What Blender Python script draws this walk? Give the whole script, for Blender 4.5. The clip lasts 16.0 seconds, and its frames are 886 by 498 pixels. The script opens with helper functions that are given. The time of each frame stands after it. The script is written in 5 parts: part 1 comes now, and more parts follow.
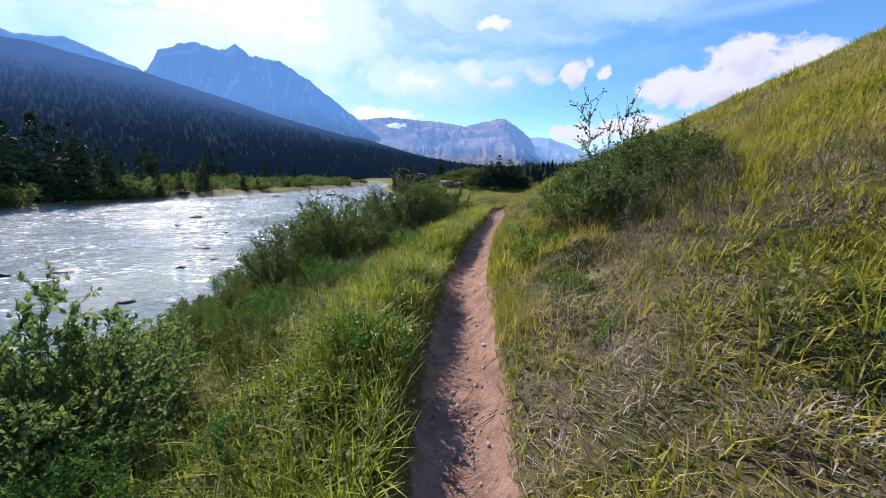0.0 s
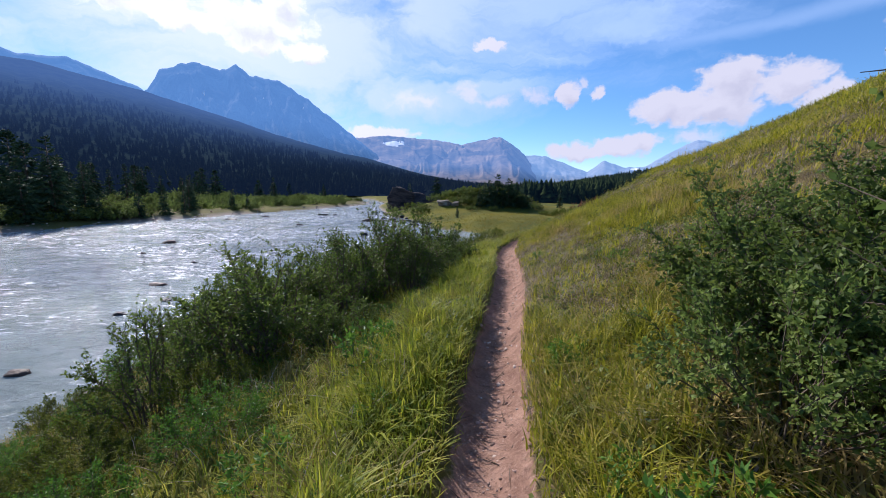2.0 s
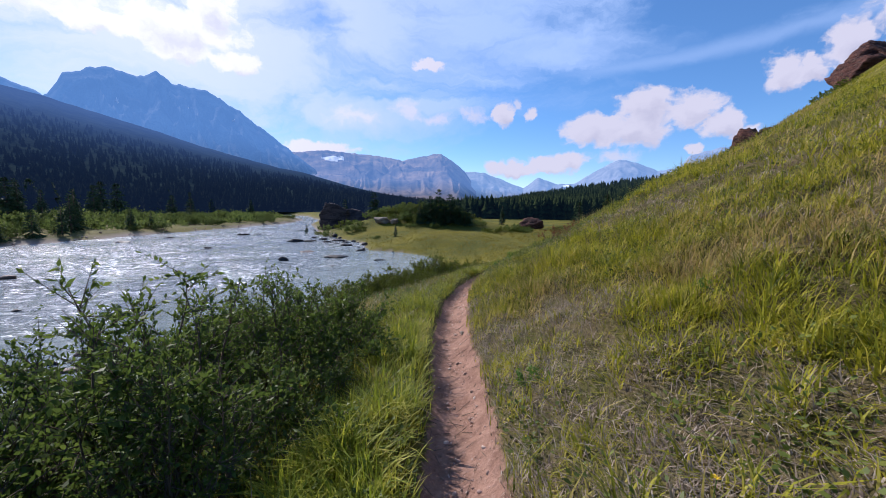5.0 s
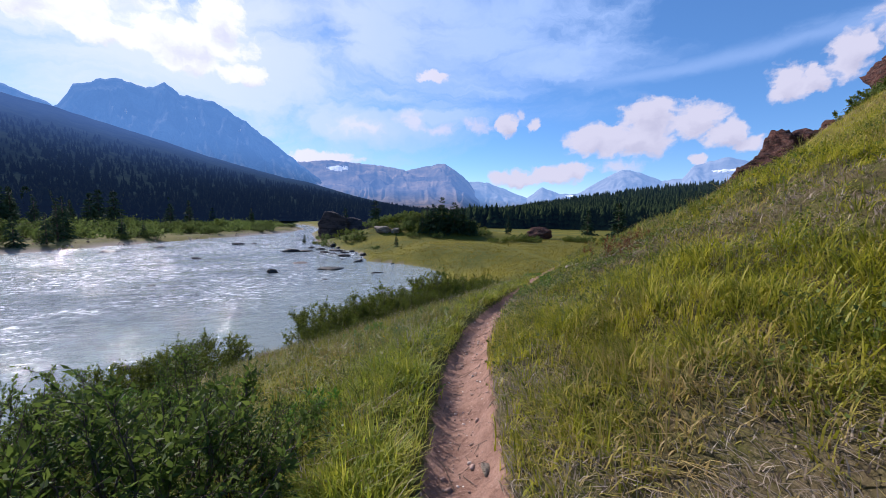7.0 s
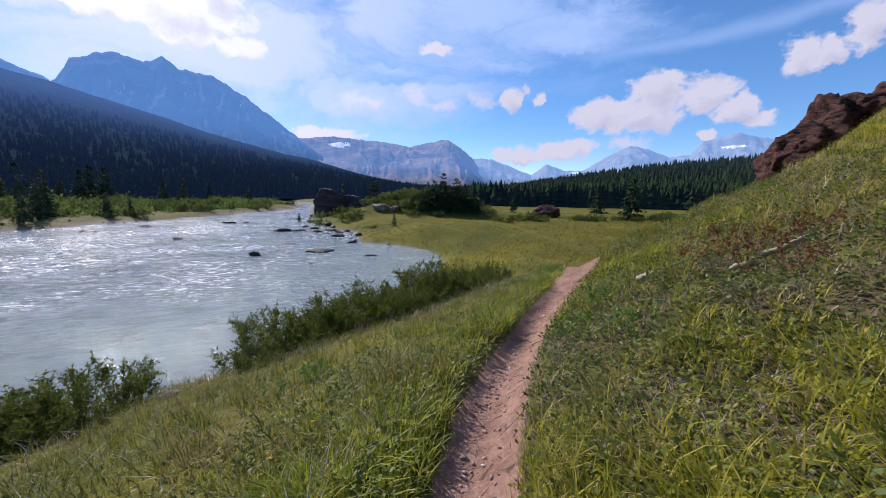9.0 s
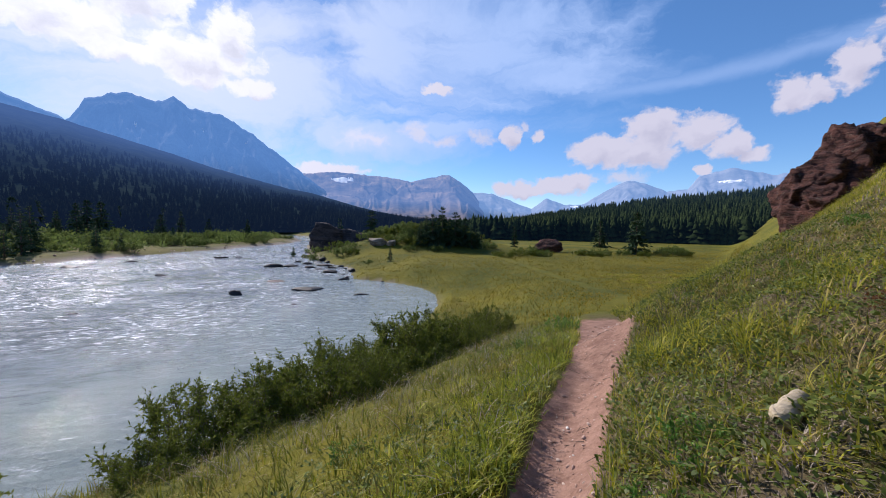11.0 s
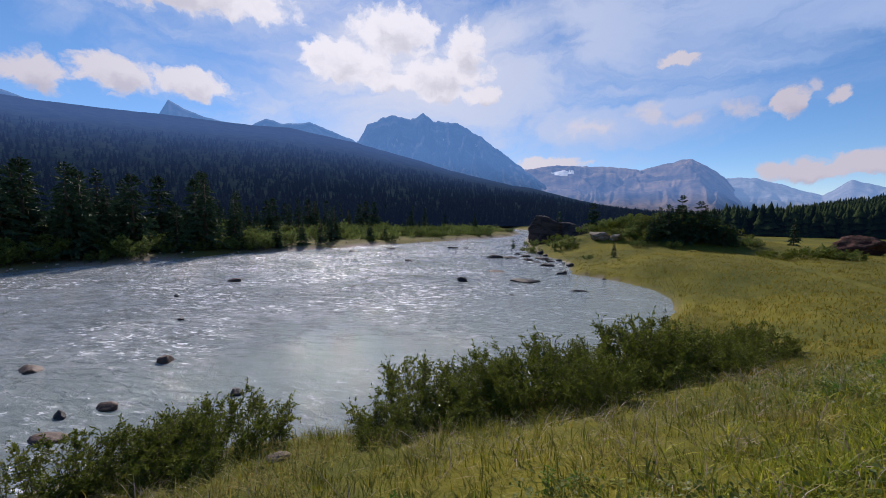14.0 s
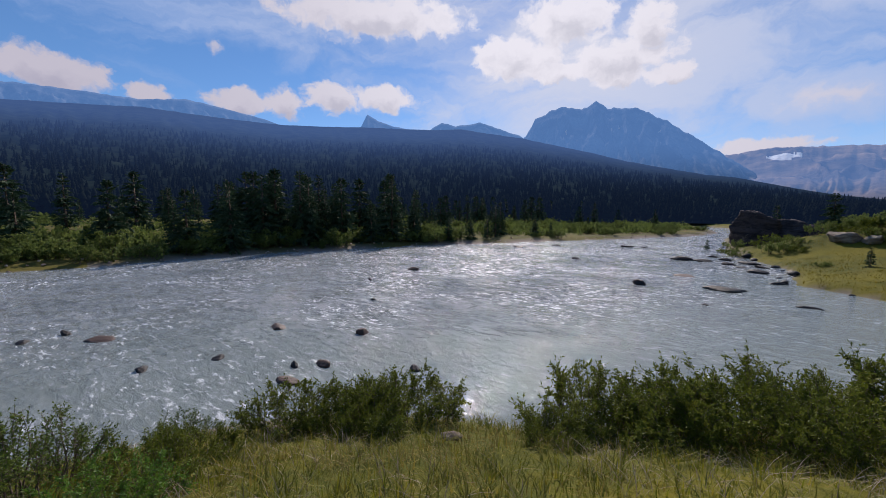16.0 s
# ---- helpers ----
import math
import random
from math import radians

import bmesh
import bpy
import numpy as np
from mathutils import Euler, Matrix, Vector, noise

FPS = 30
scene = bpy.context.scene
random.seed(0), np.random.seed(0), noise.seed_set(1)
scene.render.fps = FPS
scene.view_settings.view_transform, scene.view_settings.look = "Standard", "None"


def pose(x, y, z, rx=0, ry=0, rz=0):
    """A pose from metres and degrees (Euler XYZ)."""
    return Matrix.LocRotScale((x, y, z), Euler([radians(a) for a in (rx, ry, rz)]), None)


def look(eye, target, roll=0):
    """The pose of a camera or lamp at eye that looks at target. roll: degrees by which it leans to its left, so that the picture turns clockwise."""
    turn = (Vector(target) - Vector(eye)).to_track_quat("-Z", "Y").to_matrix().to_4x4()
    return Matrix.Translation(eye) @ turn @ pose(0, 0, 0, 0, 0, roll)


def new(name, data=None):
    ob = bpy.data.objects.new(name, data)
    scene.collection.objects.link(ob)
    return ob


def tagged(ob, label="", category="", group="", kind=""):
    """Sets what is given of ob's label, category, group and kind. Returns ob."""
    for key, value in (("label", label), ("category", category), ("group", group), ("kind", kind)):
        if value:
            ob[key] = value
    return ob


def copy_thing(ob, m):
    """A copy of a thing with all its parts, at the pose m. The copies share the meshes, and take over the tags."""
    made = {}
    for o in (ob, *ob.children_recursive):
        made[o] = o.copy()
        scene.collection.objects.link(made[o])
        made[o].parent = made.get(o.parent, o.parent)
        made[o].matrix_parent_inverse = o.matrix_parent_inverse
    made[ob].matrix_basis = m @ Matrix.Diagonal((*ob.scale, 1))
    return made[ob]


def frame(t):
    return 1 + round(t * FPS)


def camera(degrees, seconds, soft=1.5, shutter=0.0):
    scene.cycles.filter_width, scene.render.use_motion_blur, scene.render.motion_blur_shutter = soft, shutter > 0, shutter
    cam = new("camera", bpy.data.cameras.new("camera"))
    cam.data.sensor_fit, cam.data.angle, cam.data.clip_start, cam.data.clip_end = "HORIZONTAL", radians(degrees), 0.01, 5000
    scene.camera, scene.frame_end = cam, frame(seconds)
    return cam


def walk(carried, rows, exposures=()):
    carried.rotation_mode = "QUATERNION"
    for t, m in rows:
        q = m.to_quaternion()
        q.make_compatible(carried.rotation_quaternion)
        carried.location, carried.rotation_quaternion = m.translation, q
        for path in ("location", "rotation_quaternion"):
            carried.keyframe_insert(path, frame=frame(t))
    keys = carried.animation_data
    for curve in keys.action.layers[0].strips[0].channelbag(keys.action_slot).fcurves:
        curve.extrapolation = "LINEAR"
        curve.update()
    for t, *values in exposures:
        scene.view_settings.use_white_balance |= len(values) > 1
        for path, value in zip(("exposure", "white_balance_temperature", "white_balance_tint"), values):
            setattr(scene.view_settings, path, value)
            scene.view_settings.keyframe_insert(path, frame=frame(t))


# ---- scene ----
cam = camera(97.5, 16.0, 0.9)
METRES, EYE, TILT, LEAN, TURN = 7.5, 1.5, -10.0, 0.0, 0.0
PATH = [
    (0, (0.714, 1.125, 1.665), (0.656, 3.087, 1.281), 0.7),
    (0.5, (0.68, 1.792, 1.706), (0.611, 3.754, 1.325), 0.5),
    (1, (0.663, 2.453, 1.786), (0.589, 4.418, 1.421), 0.6),
    (1.5, (0.705, 3.111, 1.926), (0.645, 5.081, 1.587), 0.7),
    (2, (0.712, 3.765, 1.967), (0.666, 5.742, 1.668), 0.7),
    (2.5, (0.82, 4.426, 1.988), (0.809, 6.408, 1.719), 0.6),
    (3, (0.847, 5.049, 1.985), (0.917, 7.032, 1.731), 0.7),
    (3.5, (0.916, 5.709, 1.994), (1.076, 7.687, 1.747), 0.7),
    (4, (1.097, 6.334, 2.069), (1.319, 8.307, 1.83), 0.7),
    (4.5, (1.179, 6.961, 2.11), (1.425, 8.933, 1.879), 0.6),
    (7, (1.528, 10.073, 1.992), (1.756, 12.053, 1.822), 0.7),
    (7.5, (1.695, 10.707, 1.961), (1.876, 12.689, 1.771), 0.7),
    (8, (1.762, 11.346, 1.936), (1.911, 13.326, 1.703), 0.7),
    (8.5, (1.896, 11.99, 1.933), (2.045, 13.966, 1.663), 0.7),
    (9, (2.044, 12.666, 1.942), (2.255, 14.635, 1.658), 0.7),
    (11.5, (2.554, 14.619, 2.007), (2.752, 16.607, 1.913), 0.8),
    (12, (2.469, 14.814, 1.914), (2.472, 16.811, 1.812), 0.6),
    (12.5, (2.479, 14.86, 1.94), (2.273, 16.846, 1.817), 0.5),
    (13, (2.493, 14.902, 1.964), (2.06, 16.85, 1.823), 0.5),
    (13.5, (2.452, 14.942, 1.944), (1.794, 16.824, 1.794), 0.5),
    (14, (2.398, 14.965, 1.892), (1.539, 16.765, 1.739), 0.3),
    (14.5, (2.341, 14.968, 1.889), (1.299, 16.667, 1.73), 0.4),
    (15, (2.28, 15.008, 1.864), (1.067, 16.589, 1.7), 0.4),
    (15.5, (2.233, 14.978, 1.833), (0.864, 16.426, 1.667), 0.4),
    (16, (2.225, 14.961, 1.863), (0.714, 16.259, 1.685), 0.3),
]
EXPOSURES = [(0.0, 0.58, 6100, 14), (1.5, 0.40, 6000, 16), (4.5, 0.25, 6000, 19), (7.0, 0.26, 6000, 19), (9.0, 0.20, 6050, 19), (11.5, 0.15, 6200, 18), (14.0, -0.12, 6450, 19), (16.0, -0.18, 6500, 19)]
walk(cam, [(t, look(eye, target, roll)) for t, eye, target, roll in PATH], EXPOSURES)

# ---------- world, sun ----------
SUN_AZ, SUN_EL = -40.0, 35.0          # degrees right of +y (minus: left), above the horizon
CENTRE = Vector((2.4, 14.9, 1.9))


def from_angles(az, el, r=1.0):
    a, e = radians(az), radians(el)
    return Vector((math.sin(a) * math.cos(e), math.cos(a) * math.cos(e), math.sin(e))) * r


sun = new("sun", bpy.data.lights.new("sun", "SUN"))
sun.data.energy, sun.data.angle, sun.data.color = 5.0, radians(0.6), (1.0, 0.93, 0.82)
sun.matrix_world = look(from_angles(SUN_AZ, SUN_EL, 200), (0, 0, 0))


class Nodes:
    """A thin hand on a node tree: n.add(type, inputs..., props) returns the node's first output."""

    def __init__(self, tree):
        self.tree = tree
        tree.nodes.clear()

    def put(self, socket, value):
        if isinstance(value, bpy.types.NodeSocket):
            self.tree.links.new(value, socket)
        elif isinstance(value, (tuple, list)) and len(value) == 3 and socket.type == "RGBA":
            socket.default_value = (*value, 1)
        elif value is not None:
            socket.default_value = value

    def node(self, kind, inputs=None, **props):
        nd = self.tree.nodes.new(kind)
        for k, v in props.items():
            setattr(nd, k, v)
        for k, v in (inputs or {}).items():
            self.put(nd.inputs[k], v)
        return nd

    def math(self, op, a, b=0.0, c=0.0, clamp=False):
        return self.node("ShaderNodeMath", {0: a, 1: b, 2: c}, operation=op, use_clamp=clamp).outputs[0]

    def vec(self, op, a, b=(0, 0, 0)):
        nd = self.node("ShaderNodeVectorMath", {0: a, 1: b}, operation=op)
        return nd.outputs["Value"] if op in ("LENGTH", "DOT_PRODUCT", "DISTANCE") else nd.outputs[0]

    def mix(self, f, a, b):
        nd = self.node("ShaderNodeMix", data_type="RGBA")
        for s, v in ((nd.inputs[0], f), (nd.inputs[6], a), (nd.inputs[7], b)):
            self.put(s, v)
        return nd.outputs[2]

    def noise(self, v, scale, detail=4.0, rough=0.55, distortion=0.0):
        return self.node("ShaderNodeTexNoise", {"Vector": v, "Scale": scale, "Detail": detail, "Roughness": rough, "Distortion": distortion}).outputs[0]

    def step(self, v, lo, hi):
        return self.node("ShaderNodeMapRange", {"Value": v, "From Min": lo, "From Max": hi}, interpolation_type="SMOOTHSTEP").outputs[0]

    def scaled(self, v, s):
        return self.vec("MULTIPLY", v, s)


world = bpy.data.worlds.new("sky")
scene.world = world
world.use_nodes = True
n = Nodes(world.node_tree)
sky = n.node("ShaderNodeTexSky", sky_type="NISHITA", sun_disc=False, sun_elevation=radians(SUN_EL), sun_rotation=radians(SUN_AZ), altitude=1800.0, air_density=1.0, dust_density=0.35, ozone_density=2.5).outputs[0]
way = n.node("ShaderNodeTexCoord").outputs["Generated"]
sep = n.node("ShaderNodeSeparateXYZ", {0: way})
azim = n.math("MULTIPLY", n.math("ARCTAN2", sep.outputs[0], sep.outputs[1]), 57.2958)
elev = n.math("MULTIPLY", n.math("ARCSINE", sep.outputs[2]), 57.2958)
at = n.node("ShaderNodeCombineXYZ", {0: azim, 1: elev}).outputs[0]


def heaped(rows, where):
    """Round falloffs, the greatest of them: az, el, half width, half height in degrees."""
    least = None
    for az, el, ra, re in rows:
        v = n.node("ShaderNodeVectorMath", {0: where, 1: (1 / ra, 1 / re, 0), 2: (-az / ra, -el / re, 0)}, operation="MULTIPLY_ADD").outputs[0]
        f = n.vec("LENGTH", v)
        least = f if least is None else n.math("MINIMUM", least, f)
    return n.math("SUBTRACT", 1.0, least)


CUMULUS = [(33.8, 12.5, 4.5, 3.0), (38.3, 11.7, 4.3, 2.8), (27.0, 10.3, 4.7, 2.1), (31.8, 10.0, 6.7, 2.5), (41.7, 10.1, 2.6, 2.1), (46.8, 14.2, 2.2, 2.4), (49.1, 14.7, 1.6, 1.5), (51.6, 16.3, 2.2, 2.4),
           (23.0, 6.1, 5.0, 1.6), (16.9, 5.4, 4.6, 1.5), (15.4, 12.9, 1.5, 1.8), (19.3, 12.6, 1.4, 0.9), (4.7, 19.0, 2.8, 0.9), (43.9, 8.5, 1.9, 1.1), (39.4, 7.2, 1.2, 0.7)]
CUMULUS += [(56.5, 18.5, 4, 4), (-10.5, 7.8, 5.7, 1.2), (-32.9, 18.7, 6.1, 1.4), (-25.9, 17.9, 4.7, 1.8), (-20.0, 17.1, 3.9, 1.3), (-22.4, 22.5, 3.1, 4.0), (-64.6, 15.6, 4.7, 2.5), (-71.2, 14.3, 3.3, 2.1), (-57.7, 15.7, 4.9, 2.2),
            (-32.4, 24.4, 7.2, 3.7), (-39, 20.6, 8, 3.2), (-26.3, 19.6, 8.4, 2.7), (-59.3, 25.4, 15, 3.0), (-76.6, 14.0, 4.7, 1.7), (-85.4, 13.4, 2.7, 1.2), (-94.0, 14.2, 5.5, 2.4), (-108, 15, 9, 4)]
PUFFS = [(2.0, 13.4, 3.0, 1.9), (11.1, 12.8, 3.2, 1.5), (-5.5, 12.1, 5.4, 1.6), (17.3, 14.1, 1.0, 0.7), (-78.9, 19.5, 1.3, 0.9), (30, 6.6, 5, 1.2), (6, 12.2, 4, 0.9)]
VEIL = [(-24, 17, 34, 13), (-4, 12, 18, 3.5), (6, 14, 12, 2.2), (-2, 24, 12, 10), (-65, 30, 30, 12), (12, 24, 20, 10)]
shift = n.node("ShaderNodeTexNoise", {"Vector": at, "Scale": 0.5, "Detail": 5.0, "Roughness": 0.55}).outputs["Color"]
at = n.vec("ADD", at, n.vec("MULTIPLY", n.vec("SUBTRACT", shift, (0.5, 0.5, 0.5)), (3.4, 2.4, 0)))


def billow(where, rows, amount):
    lumps = n.noise(n.scaled(where, (0.8, 1.1, 0)), 0.42, 6.0, 0.58)
    return n.math("ADD", heaped(rows, where), n.math("MULTIPLY", n.math("SUBTRACT", lumps, 0.5), amount))


heap = billow(at, CUMULUS, 1.5)
above = billow(n.vec("ADD", at, (-0.5, 1.3, 0)), CUMULUS, 1.5)
dense = n.math("MULTIPLY", n.step(heap, 0.0, 0.42), 0.97)
puffs = n.math("MULTIPLY", n.step(billow(at, PUFFS, 2.2), 0.1, 1.0), 0.75)
broad = n.noise(n.scaled(at, (0.05, 0.16, 0)), 1.0, 6.0, 0.6, 0.8)
veil = n.math("MULTIPLY", n.step(n.math("ADD", heaped(VEIL, at), n.math("MULTIPLY", n.math("SUBTRACT", broad, 0.5), 2.4)), -0.3, 0.85), 0.85)
# a thin mare's tail that rises to the right
tail = n.math("SUBTRACT", elev, n.math("MULTIPLY_ADD", azim, 0.045, 16.4))
tail = n.math("MULTIPLY", n.step(n.math("ABSOLUTE", n.math("ADD", tail, n.math("MULTIPLY", n.math("SUBTRACT", broad, 0.5), 3.0))), 1.5, 0.0), n.math("MULTIPLY", n.step(azim, 16.0, 30.0), 0.38))
veil = n.math("MAXIMUM", veil, tail)
near_sun = n.step(n.vec("LENGTH", n.vec("MULTIPLY", n.vec("SUBTRACT", at, (SUN_AZ + 4, SUN_EL - 8, 0)), (1.0, 1.2, 0))), 55.0, 5.0)
thick = n.math("MULTIPLY", n.step(above, 0.25, 1.15), 0.75)
lit = n.mix(near_sun, (6.7, 6.6, 7.4), (10.2, 10.4, 10.9))
cloud = n.mix(thick, lit, n.mix(near_sun, (4.9, 4.9, 6.0), (6.4, 6.7, 7.5)))
haze = n.mix(near_sun, (4.5, 6.2, 9.3), (8.2, 8.8, 9.8))
blue = n.node("ShaderNodeHueSaturation", {"Color": sky, "Saturation": 1.26, "Value": 1.38}).outputs[0]
blue = n.mix(0.14, blue, (3.6, 6.0, 10.0))
seen = n.mix(dense, n.mix(puffs, n.mix(veil, blue, haze), lit), cloud)
bg = n.node("ShaderNodeBackground", {"Color": seen, "Strength": 0.09}).outputs[0]
n.node("ShaderNodeOutputWorld", {"Surface": bg})

# ---------- materials ----------


def material(name, build):
    m = bpy.data.materials.new(name)
    m.use_nodes = True
    k = Nodes(m.node_tree)
    k.node("ShaderNodeOutputMaterial", {"Surface": build(k)})
    return m


def place(k):
    return k.node("ShaderNodeNewGeometry").outputs["Position"]


def island(k):
    return k.node("ShaderNodeNewGeometry").outputs["Random Per Island"]


def bsdf(k, colour, rough=0.9, normal=None, spec=0.2, metal=0.0):
    return k.node("ShaderNodeBsdfPrincipled", {"Base Color": colour, "Roughness": rough, "Normal": normal, "Specular IOR Level": spec, "Metallic": metal}).outputs[0]


def bump(k, height, strength, distance):
    return k.node("ShaderNodeBump", {"Height": height, "Strength": strength, "Distance": distance}).outputs[0]


def ramp(k, f, *stops):
    nd = k.node("ShaderNodeValToRGB", {0: f})
    e = nd.color_ramp.elements
    while len(e) < len(stops):
        e.new(0.5)
    for el, (p, c) in zip(e, stops):
        el.position, el.color = p, (*c, 1)
    return nd.outputs[0]


def leafy(name, stops, through_leaf=0.35, patch=0.5, rough=0.55, spec=0.25, dry=None, dry_scale=0.9):
    """Blades and leaves: hue by piece and by patch of ground, and light that passes through."""

    def build(k):
        p = place(k)
        tuft = k.step(k.noise(p, 5.5, 3.0, 0.6), 0.3, 0.7)
        f = k.math("ADD", k.math("MULTIPLY", island(k), 0.38), k.math("ADD", k.math("MULTIPLY", tuft, 0.30), k.math("MULTIPLY", k.noise(p, patch, 3.0), 0.36)))
        c = ramp(k, f, *stops)
        if dry:
            c = k.mix(k.step(k.math("ADD", k.noise(p, dry_scale, 4.0), k.math("MULTIPLY", island(k), 0.25)), 0.6, 0.85), c, dry)
        a = bsdf(k, c, rough, None, spec)
        b = k.node("ShaderNodeBsdfTranslucent", {"Color": k.mix(1.0, c, c)}).outputs[0]
        return k.node("ShaderNodeMixShader", {0: through_leaf, 1: a, 2: b}).outputs[0]

    return material(name, build)


LUSH = leafy("lush_grass", ((0.1, (0.07, 0.11, 0.011)), (0.4, (0.22, 0.27, 0.02)), (0.65, (0.40, 0.40, 0.036)), (0.85, (0.50, 0.45, 0.09)), (1.0, (0.58, 0.50, 0.25))), 0.5, 0.9)
HILL = leafy("hillside_grass", ((0.15, (0.06, 0.10, 0.012)), (0.4, (0.23, 0.24, 0.018)), (0.62, (0.455, 0.43, 0.032)), (0.82, (0.56, 0.47, 0.09)), (1.0, (0.66, 0.54, 0.24))), 0.48, 0.9, dry=(0.46, 0.34, 0.14), dry_scale=0.6)
DRY = leafy("dry_grass", ((0.15, (0.13, 0.09, 0.07)), (0.45, (0.30, 0.23, 0.165)), (0.75, (0.48, 0.40, 0.31)), (1.0, (0.64, 0.57, 0.46))), 0.2, rough=0.7)
MEADOW = leafy("meadow_grass", ((0.1, (0.044, 0.0576, 0.0072)), (0.42, (0.165, 0.15, 0.009)), (0.62, (0.29, 0.215, 0.010)), (1.0, (0.36, 0.255, 0.03))), 0.36, 0.11)
LEAF = leafy("willow_leaf", ((0.1, (0.042, 0.068, 0.014)), (0.5, (0.090, 0.135, 0.025)), (0.85, (0.165, 0.215, 0.042)), (1.0, (0.30, 0.30, 0.10))), 0.46, 0.8, 0.55, 0.2)
ALDER = leafy("broad_shrub_leaf", ((0.1, (0.06, 0.10, 0.025)), (0.5, (0.135, 0.20, 0.045)), (0.85, (0.23, 0.29, 0.07)), (1.0, (0.34, 0.34, 0.10))), 0.48, 0.8, 0.55, 0.2)
LEAF_LOW = leafy("bank_leaf", ((0.1, (0.0422, 0.0581, 0.0088)), (0.5, (0.11, 0.141, 0.0185)), (0.85, (0.185, 0.20, 0.030)), (1.0, (0.28, 0.21, 0.055))), 0.36, 0.8, 0.6, 0.12)
HERB = leafy("herb_leaf", ((0.1, (0.033, 0.099, 0.013)), (0.5, (0.088, 0.198, 0.022)), (1.0, (0.220, 0.330, 0.044))), 0.42, 0.8, 0.5, 0.3)
RUSSET = leafy("russet_leaf", ((0.1, (0.08, 0.03, 0.012)), (0.5, (0.18, 0.07, 0.025)), (1.0, (0.30, 0.15, 0.05))), 0.3, 0.8)
SHRUB = leafy("far_shrub_leaf", ((0.1, (0.06, 0.085, 0.022)), (0.5, (0.13, 0.175, 0.042)), (1.0, (0.25, 0.29, 0.09))), 0.36, 0.15, 0.7, 0.1)
NEEDLE = leafy("spruce_needle", ((0.1, (0.0232, 0.0493, 0.0261)), (0.6, (0.0493, 0.087, 0.0421)), (1.0, (0.104, 0.142, 0.0522))), 0.12, 0.3, 0.7, 0.1)


def _bark(k):
    p = place(k)
    c = k.mix(k.noise(k.scaled(p, (30, 30, 6)), 1.0), (0.05, 0.038, 0.028), (0.17, 0.13, 0.10))
    return bsdf(k, c, 0.9, bump(k, k.noise(p, 60.0), 0.4, 0.01))


BARK = material("bark", _bark)
DEADWOOD = material("weathered_wood", lambda k: bsdf(k, k.mix(k.noise(k.scaled(place(k), (8, 60, 60)), 1.0, 5.0), (0.22, 0.17, 0.11), (0.55, 0.46, 0.32)), 0.8, bump(k, k.noise(k.scaled(place(k), (8, 70, 70)), 1.0), 0.6, 0.01)))


def rock_material(name, dark, light, lichen=None, scale=1.0, relief=0.08):
    def build(k):
        p = place(k)
        bands = k.noise(k.scaled(p, (1.0 * scale, 1.0 * scale, 3.2 * scale)), 1.2, 8.0, 0.65, 0.6)
        c = k.mix(k.step(bands, 0.32, 0.68), dark, light)
        c = k.mix(k.math("MULTIPLY", k.step(k.noise(p, 9.0 * scale, 6.0), 0.52, 0.75), 0.5), c, tuple(0.5 * v for v in dark))
        if lichen:
            c = k.mix(k.math("MULTIPLY", k.step(k.noise(p, 2.6 * scale, 7.0, 0.7), 0.56, 0.68), 0.8), c, lichen)
        h = k.math("ADD", bands, k.math("MULTIPLY", k.noise(p, 14.0 * scale, 8.0, 0.7), 0.5))
        return bsdf(k, c, 0.85, bump(k, h, 0.9, relief), 0.25)

    return material(name, build)


RED_ROCK = rock_material("red_rock", (0.030, 0.013, 0.012), (0.15, 0.062, 0.045), (0.16, 0.12, 0.09), 1.3, 0.35)
DARK_ROCK = rock_material("dark_rock", (0.022, 0.018, 0.02), (0.085, 0.065, 0.062), (0.12, 0.10, 0.085), 0.6, 0.25)
PALE_ROCK = rock_material("pale_rock", (0.16, 0.12, 0.09), (0.36, 0.30, 0.23), (0.28, 0.27, 0.2), 1.0, 0.15)
WET_ROCK = material("wet_rock", lambda k: bsdf(k, k.mix(k.noise(place(k), 3.0, 7.0), (0.006, 0.006, 0.007), (0.038, 0.032, 0.03)), 0.62, bump(k, k.noise(place(k), 8.0, 8.0), 0.8, 0.06), 0.3))
BROWN_ROCK = material("brown_wet_rock", lambda k: bsdf(k, k.mix(k.noise(place(k), 4.0, 7.0), (0.02, 0.013, 0.010), (0.13, 0.075, 0.05)), 0.6, bump(k, k.noise(place(k), 9.0, 8.0), 0.8, 0.05), 0.3))
PEBBLE = material("pebble", lambda k: bsdf(k, ramp(k, island(k), (0.0, (0.24, 0.15, 0.11)), (0.6, (0.42, 0.28, 0.22)), (0.93, (0.56, 0.44, 0.36)), (1.0, (0.72, 0.68, 0.62))), 0.85))


